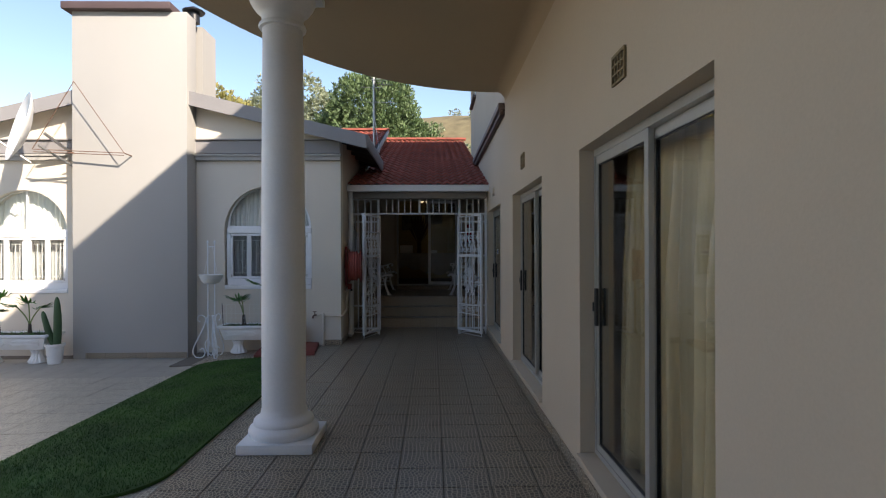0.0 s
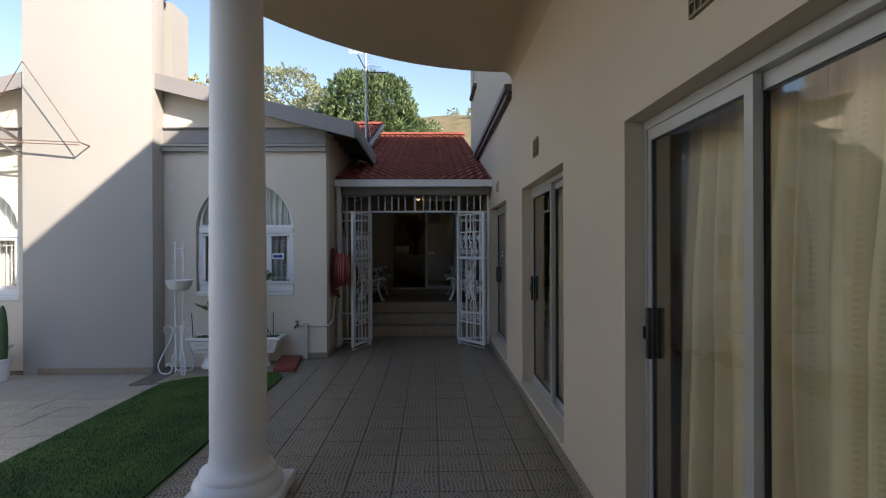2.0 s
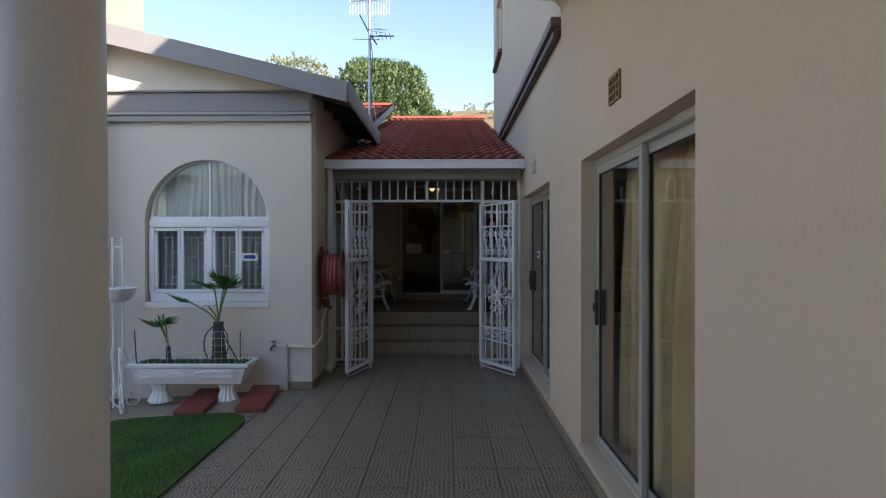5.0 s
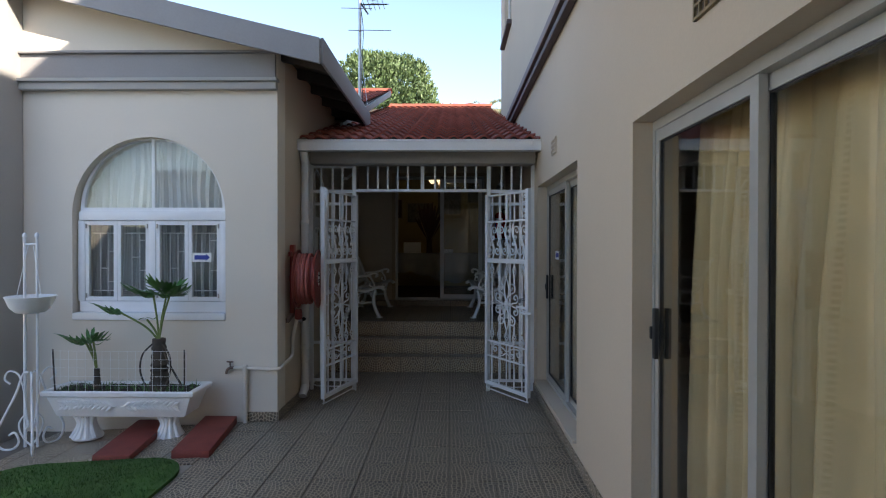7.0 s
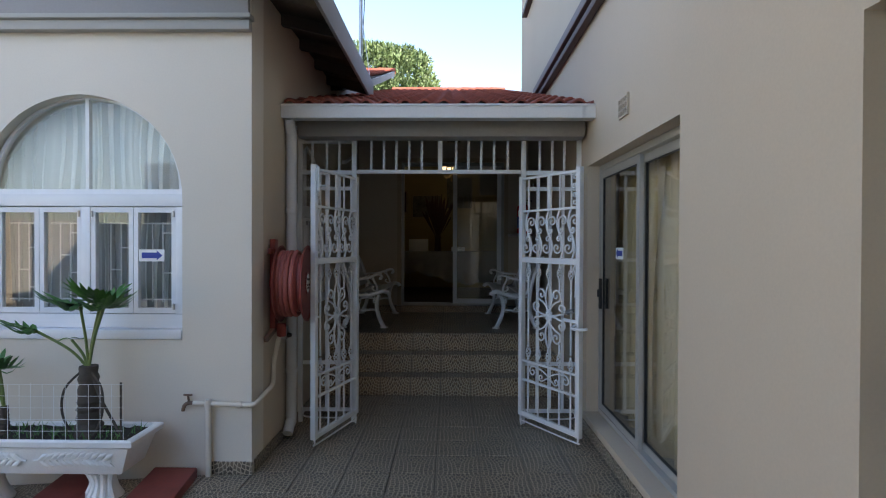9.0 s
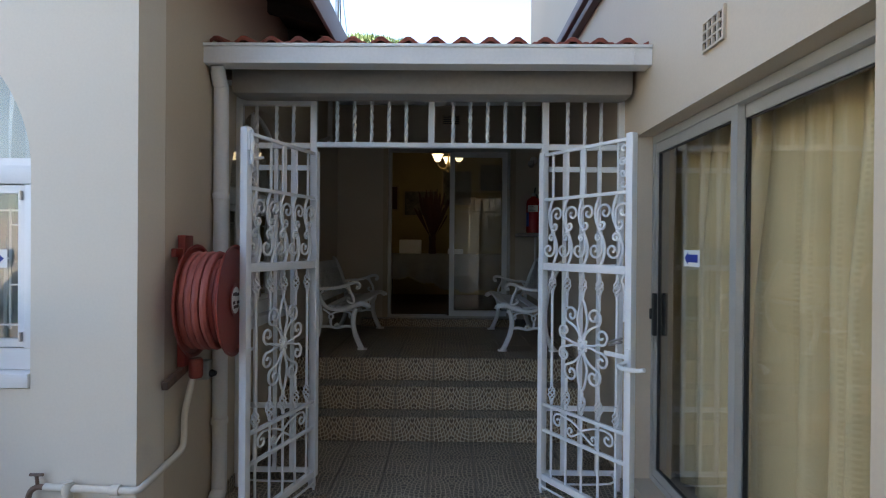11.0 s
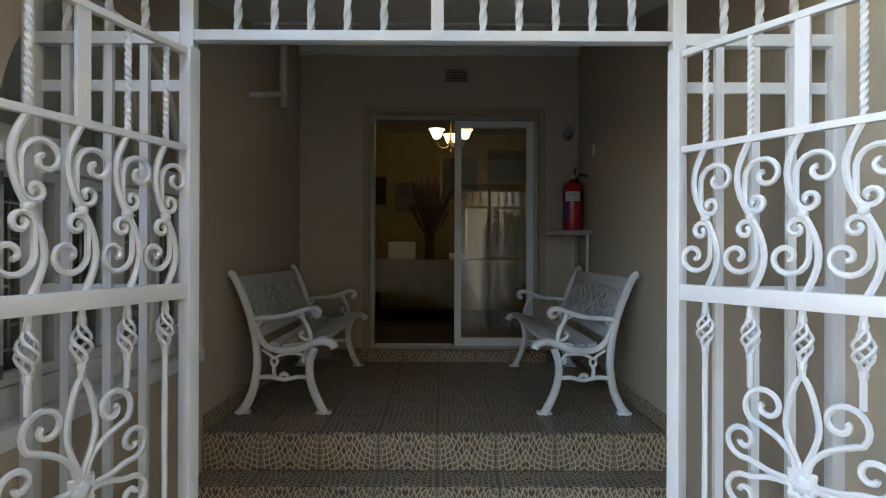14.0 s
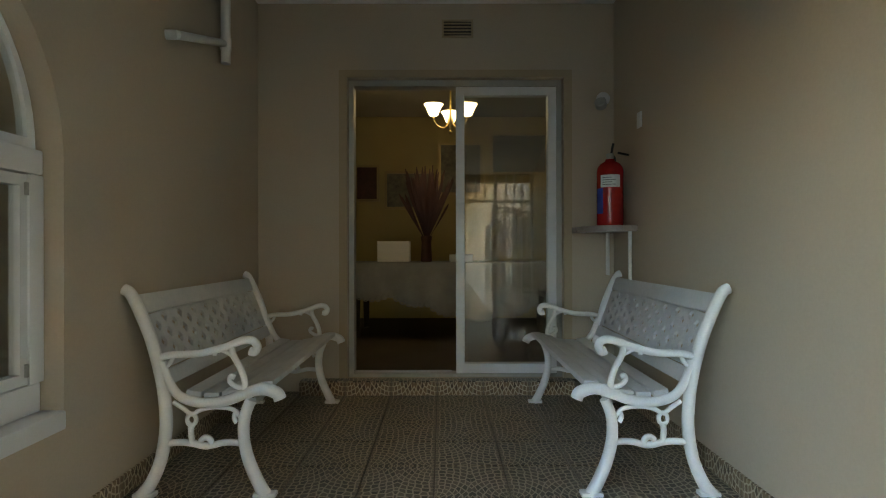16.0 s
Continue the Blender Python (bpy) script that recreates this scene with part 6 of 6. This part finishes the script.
# ---- trees and distance ----
def leaves(name, blobs, count, size, mat, parent, seed, flat=0.35):
    """A crown of many small leaf clumps thrown over uneven lobes, with gaps."""
    rnd = random.Random(seed)
    vs, fs = [], []
    tot = sum(b[3] ** 2 for b in blobs)
    for cx, cy, cz, r, sq in blobs:
        for _ in range(int(count * r * r / tot)):
            d = Vector((rnd.gauss(0, 1), rnd.gauss(0, 1), rnd.gauss(0, 1))).normalized()
            if d.z < -0.6 and rnd.random() < 0.7:
                continue
            lump = 1 + 0.22 * noise.noise(d * 2.3 + Vector((cx, cy, cz))) + 0.12 * noise.noise(d * 6.1 + Vector((cz, cx, cy)))
            p = Vector((cx, cy, cz)) + Vector((d.x, d.y, d.z * sq)) * r * lump * rnd.uniform(0.80, 1.04)
            for _ in range(5):
                w = (d * 0.9 + Vector((rnd.gauss(0, 0.6), rnd.gauss(0, 0.6), rnd.gauss(0.25, 0.5)))).normalized()
                s = w.orthogonal().normalized()
                s = (s * math.cos(rnd.uniform(0, 6)) + w.cross(s) * math.sin(rnd.uniform(0, 6))).normalized()
                l, h = size * rnd.uniform(0.7, 1.3), size * flat * rnd.uniform(0.7, 1.2)
                i = len(vs)
                vs += [p, p + w * l * 0.5 + s * h * 0.5, p + w * l, p + w * l * 0.5 - s * h * 0.5]
                fs.append((i, i + 1, i + 2, i + 3))
    me = bpy.data.meshes.new(name)
    me.from_pydata([tuple(v) for v in vs], [], fs)
    me.materials.append(mat)
    ob = new(name, me)
    if parent:
        ob.parent = parent
    return ob


def tree(at, label, height, blobs, count, size, mat, seed, trunk=0.35):
    t = thing("tree", label, "tree", at)
    rnd = random.Random(seed)
    part("trunk", tube(catmull([(0, 0, 0), (0.1, 0.05, height * 0.3), (0.0, 0.1, height * 0.62), (0.1, 0, height * 0.85)], 5), trunk, 10, False, [trunk * (1 - 0.85 * k / 15) for k in range(16)]), BARK, t)
    for cx, cy, cz, r, sq in blobs:
        part("limb", tube(catmull([(0, 0, height * 0.4), (cx * 0.5, cy * 0.5, (height * 0.4 + cz) / 2 + 0.3), (cx * 0.9, cy * 0.9, cz)], 4), 0.12, 6, False, [trunk * 0.4 * (1 - 0.8 * k / 8) for k in range(9)]), BARK, t)
    leaves("crown", blobs, count, size, mat, t, seed)
    return t


tree(pose(-4.0, 36.5, -0.4) @ Matrix.Diagonal((0.90, 1, 1.13, 1)), "broad dark green tree with a rounded crown", 11.5,
     [(0, 0, 8.6, 3.6, 0.95), (-2.6, 0.5, 7.6, 2.6, 0.9), (2.4, -0.3, 7.4, 2.6, 0.9), (0.6, -1.5, 7.0, 2.8, 0.9), (3.4, 0, 5.6, 2.0, 0.9), (-3.6, -0.5, 5.6, 2.2, 0.9), (1.2, 0.3, 10.6, 1.8, 0.8), (-1.2, -0.4, 10.5, 1.9, 0.8)], 15000, 0.27, PINE, 3)
tree(pose(-10.4, 40.0, -0.4) @ Matrix.Scale(1.06, 4), "grey green gum tree with a loose crown", 13,
     [(0, 0, 11.8, 2.6, 0.9), (-2.2, 0, 10.5, 2.3, 0.8), (2.3, 0.5, 10.8, 2.2, 0.8), (0.5, -1, 8.8, 2.8, 0.8), (3.6, 0, 9.0, 1.8, 0.8)], 6000, 0.28, GUM, 4)
tree(pose(-16.4, 38.0, -0.4) @ Matrix.Scale(1.12, 4), "yellow green tree behind the house", 11,
     [(0, 0, 9.6, 2.7, 0.9), (2.4, 0, 9.0, 2.2, 0.85), (-2.6, 0, 8.8, 2.4, 0.85), (0.5, -1, 7.4, 2.8, 0.8), (5.0, 0.5, 8.6, 1.8, 0.8)], 6000, 0.30, YELLOW_LEAF, 5)
hill = bmesh.new()
nx, ny = 60, 14
gv = []
for i in range(nx + 1):
    col = []
    for j in range(ny + 1):
        x, y = -160 + 320 * i / nx, 75 + 90 * j / ny
        z = -0.6 + 36 * math.sin(min(1.0, j / ny * 1.1) * math.pi / 2) * (0.82 + 0.18 * math.cos((x - 8) / 90)) * (1 + 0.14 * noise.noise(Vector((x / 26, y / 26, 0))))
        col.append(hill.verts.new((x, y, z)))
    gv.append(col)
for a1, b1 in zip(gv, gv[1:]):
    for j in range(ny):
        hill.faces.new((a1[j], b1[j], b1[j + 1], a1[j + 1]))
setting("backdrop_hill", hill, EARTH, "dry brown hillside with scattered bushes", "hill")
rnd = random.Random(21)
bl = []
for k in range(90):
    x, y = rnd.uniform(-60, 60), rnd.uniform(85, 160)
    j = (y - 75) / 90
    z = -0.6 + 36 * math.sin(min(1.0, j * 1.1) * math.pi / 2) * (0.82 + 0.18 * math.cos((x - 8) / 90)) * (1 + 0.14 * noise.noise(Vector((x / 26, y / 26, 0))))
    bl.append((x, y, z + 0.6, rnd.uniform(1.0, 2.4), 0.7))
tagged(leaves("far_bushes", bl, 4200, 0.8, GUM, None, 22), "grey green bushes scattered over the hillside", "bushes", kind="stuff")

# plain unseen walls that close the yard; the tall south one also blocks low sky
setting("wall_yard_west", box((-12.2, -9.2, -0.4), (-12.0, 9.0, 2.2)), PLASTER_L, "pale beige plastered yard wall", "wall")
setting("wall_sky_block", box((-12.0, -9.2, -0.4), (0.95, -9.001, 4.6)), CHIMNEY, "plain grey beige wall, unseen, added to close the yard and block low sky", "wall")

# ---- tiles ----
def plate(name, w, h, t, mat):
    """A thin tile lying flat, its top at z = 0."""
    bm = bmesh.new()
    e = 0.0025
    low = [bm.verts.new((x * w / 2, y * h / 2, -t)) for x, y in ((-1, -1), (1, -1), (1, 1), (-1, 1))]
    mid = [bm.verts.new((x * w / 2, y * h / 2, -e)) for x, y in ((-1, -1), (1, -1), (1, 1), (-1, 1))]
    top = [bm.verts.new((x * (w / 2 - e), y * (h / 2 - e), 0)) for x, y in ((-1, -1), (1, -1), (1, 1), (-1, 1))]
    for a, b in ((low, mid), (mid, top)):
        for k in range(4):
            bm.faces.new((a[k], a[(k + 1) % 4], b[(k + 1) % 4], b[k]))
    bm.faces.new(top)
    return mesh_of(bm, name, mat, False)


def lay(mesh, parent, m, name="tile"):
    ob = new(name, mesh)
    ob.parent = parent
    ob.matrix_basis = m
    return ob


rnd = random.Random(2)
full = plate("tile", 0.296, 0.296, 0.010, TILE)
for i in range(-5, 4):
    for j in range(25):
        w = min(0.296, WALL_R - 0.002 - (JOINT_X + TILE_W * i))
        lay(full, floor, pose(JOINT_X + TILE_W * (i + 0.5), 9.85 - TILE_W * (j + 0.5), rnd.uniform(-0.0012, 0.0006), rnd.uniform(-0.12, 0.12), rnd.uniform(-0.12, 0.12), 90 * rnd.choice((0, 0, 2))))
bm = bmesh.new()
for i in range(-5, 4):
    for j in range(25, 62):
        x, y = JOINT_X + TILE_W * i, 9.85 - TILE_W * (j + 1)
        add_box(bm, (x + 0.002, y + 0.002, -0.01), (x + 0.298, y + 0.298, 0))
ob = part("tiles_behind", bm, TILE, floor, "dark pebble print tiles")
ob["kind"] = "stuff"
side = setting("floor_side", sheet(rect(-3.63, 7.05, EDGE_X - 0.001, FRONT - 0.001), [], on_z(-0.13), (0, 0, 0.03)), GROUT, "pebble print tiles between the grass and the house", "floor")
tilt = math.degrees(math.atan(0.12 / 1.9))
for i in range(-11, -5):
    for j in range(3):
        x, y = JOINT_X + TILE_W * (i + 0.5), 7.99 - TILE_W * (j + 0.5)
        lay(full, side, pose(x, y, yard_z(x) + 0.002, 0, -tilt, 0))
# yard paving
bm = bmesh.new()
for i in range(30):
    for j in range(42):
        x, y = EDGE_X - 0.30 * (i + 1), 7.68 - 0.30 * (j + 1)
        if i < 6 and y > 7.0:
            continue
        if i < 16 and 4 <= j < 22:
            continue
        b0 = len(bm.verts)
        q = []
        for px, py in ((x + 0.003, y + 0.003), (x + 0.297, y + 0.003), (x + 0.297, y + 0.297), (x + 0.003, y + 0.297)):
            q.append(bm.verts.new((px, py, yard_z(px) - 0.002)))
        low = [bm.verts.new(v.co - Vector((0, 0, 0.012))) for v in q]
        bm.faces.new(q)
        for k in range(4):
            bm.faces.new((low[k], low[(k + 1) % 4], q[(k + 1) % 4], q[k]))
paving = setting("yard_paving", bm, YARD, "pale worn pebble print tiles paving the yard", "paving")
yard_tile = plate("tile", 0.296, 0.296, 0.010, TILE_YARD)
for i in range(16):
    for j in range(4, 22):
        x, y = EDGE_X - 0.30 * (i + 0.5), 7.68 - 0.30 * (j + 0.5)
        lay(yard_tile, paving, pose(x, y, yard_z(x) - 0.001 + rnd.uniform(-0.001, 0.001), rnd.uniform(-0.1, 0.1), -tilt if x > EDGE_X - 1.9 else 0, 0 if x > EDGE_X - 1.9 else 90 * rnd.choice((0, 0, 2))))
# landing, treads and risers
half_l = plate("tile", 0.296, 0.186, 0.010, TILE)
riser = plate("riser_tile", 0.296, STEP - 0.004, 0.010, TILE_RISER)
for k in range(3):
    y0, z0 = 9.85 + 0.19 * k, STEP * k
    for i in range(-4, 4):
        x = JOINT_X + TILE_W * (i + 0.5)
        lay(riser, steps[k], pose(x, y0, z0 + STEP / 2 - 0.001, 90), "riser_tile")
        if k < 2:
            lay(half_l, steps[k], pose(x, y0 + 0.096, z0 + STEP))
        else:
            for j in range(7):
                lay(full, steps[k], pose(x, y0 + 0.018 + TILE_W * (j + 0.5), LANDING, rnd.uniform(-0.06, 0.06), rnd.uniform(-0.06, 0.06), 90 * rnd.choice((0, 2))))
# skirting tiles
skirt = plate("skirting_tile", 0.296, 0.085, 0.008, TILE_RISER)
low_skirt = plate("skirting_tile", 0.296, 0.085, 0.008, TILE)
sk = thing("baseboard", "pebble print skirting tiles along the walls", "skirting", kind="structure")
for j in range(6):
    y = 10.24 + TILE_W * (j + 0.5)
    lay(skirt, sk, pose(WALL_L + 0.0095, y, LANDING + 0.045, 90, 0, 90), "skirting_tile")
    lay(skirt, sk, pose(WALL_R - 0.0095, y, LANDING + 0.045, 90, 0, -90), "skirting_tile")
for j in range(26):
    lay(low_skirt, sk, pose(WALL_R - 0.0095, 9.85 - TILE_W * (j + 0.5), 0.044, 90, 0, -90), "skirting_tile")
for j in range(6):
    lay(low_skirt, sk, pose(WALL_L + 0.0095, 9.84 - TILE_W * (j + 0.5), 0.044, 90, 0, 90), "skirting_tile")
lay(low_skirt, sk, pose(WALL_L - 0.14, FRONT - 0.0095, 0.044, 90), "skirting_tile")
for j in range(5):
    lay(low_skirt, sk, pose(-3.82 - TILE_W * j, 7.67, -0.075, 90), "skirting_tile")
for i in range(-3, 3):
    x = JOINT_X + TILE_W * (i + 0.5) + 0.0
    lay(skirt, sk, pose(x, 11.982, LANDING + 0.042, 90), "skirting_tile")
    lay(low_skirt, sk, pose(x, 12.035, 0.6535), "tile")

# roof tiles in courses
def roof_tile():
    bm = bmesh.new()
    n = 12
    prof = [(-0.148 + 0.296 * k / n, 0.020 * math.sin(4 * math.pi * k / n) + 0.02) for k in range(n + 1)]
    rows = []
    for y, dz in ((-0.19, 0.028), (-0.185, 0.032), (0.17, 0.0)):
        rows.append([bm.verts.new((x, y, z + dz)) for x, z in prof])
    low = [bm.verts.new((x, -0.19, z + 0.008)) for x, z in prof]
    for a, b in ((low, rows[0]), (rows[0], rows[1]), (rows[1], rows[2])):
        for k in range(n):
            bm.faces.new((a[k], a[k + 1], b[k + 1], b[k]))
    return mesh_of(bm, "roof_tile", ROOF)


rt = roof_tile()
LEN = math.hypot(RIDGE_Y - EAVE_Y, RIDGE_Z - EAVE_Z)
dirv = Vector((0, RIDGE_Y - EAVE_Y, RIDGE_Z - EAVE_Z)).normalized()
nrow = int(LEN / 0.33)
for j in range(nrow):
    for i in range(8):
        c = Vector((-1.27 + 0.297 * i, EAVE_Y - 0.02, EAVE_Z + 0.004)) + dirv * (0.33 * j + 0.17)
        lay(rt, roof, pose(c.x, c.y, c.z, math.degrees(PITCH) + rnd.uniform(-0.5, 0.5), 0, rnd.uniform(-0.5, 0.5)), "roof_tile")
pb = math.atan2(4.93 - 3.25, 5.0)
for j in range(15):
    for i in range(6):
        c = Vector((-1.46 - 0.297 * i, 10.3, 3.255)) + Vector((0, math.cos(pb), math.sin(pb))) * (0.33 * j + 0.17)
        lay(rt, roof_b, pose(c.x, c.y, c.z, math.degrees(pb), 0, 0), "roof_tile")
bm = bmesh.new()
for a, b in zip(range(0, 9), range(1, 10)):
    t0, t1 = math.pi * a / 9, math.pi * b / 9
    for r, fl in ((0.10, 1),):
        q = [bm.verts.new((x, r * math.cos(t), r * 0.8 * math.sin(t))) for x, t in ((-0.17, t0), (0.17, t0), (0.17, t1), (-0.17, t1))]
        bm.faces.new(q)
bmesh.ops.remove_doubles(bm, verts=bm.verts, dist=0.001)
rc = mesh_of(bm, "ridge_tile", ROOF)
for i in range(8):
    lay(rc, roof, pose(-1.27 + 0.31 * i, RIDGE_Y + 0.02, RIDGE_Z + 0.03, 0, 1.5, 0), "ridge_tile")
for i in range(6):
    lay(rc, roof_b, pose(-1.42 - 0.31 * i, 15.3, 4.95, 0, 1.5, 0), "ridge_tile")
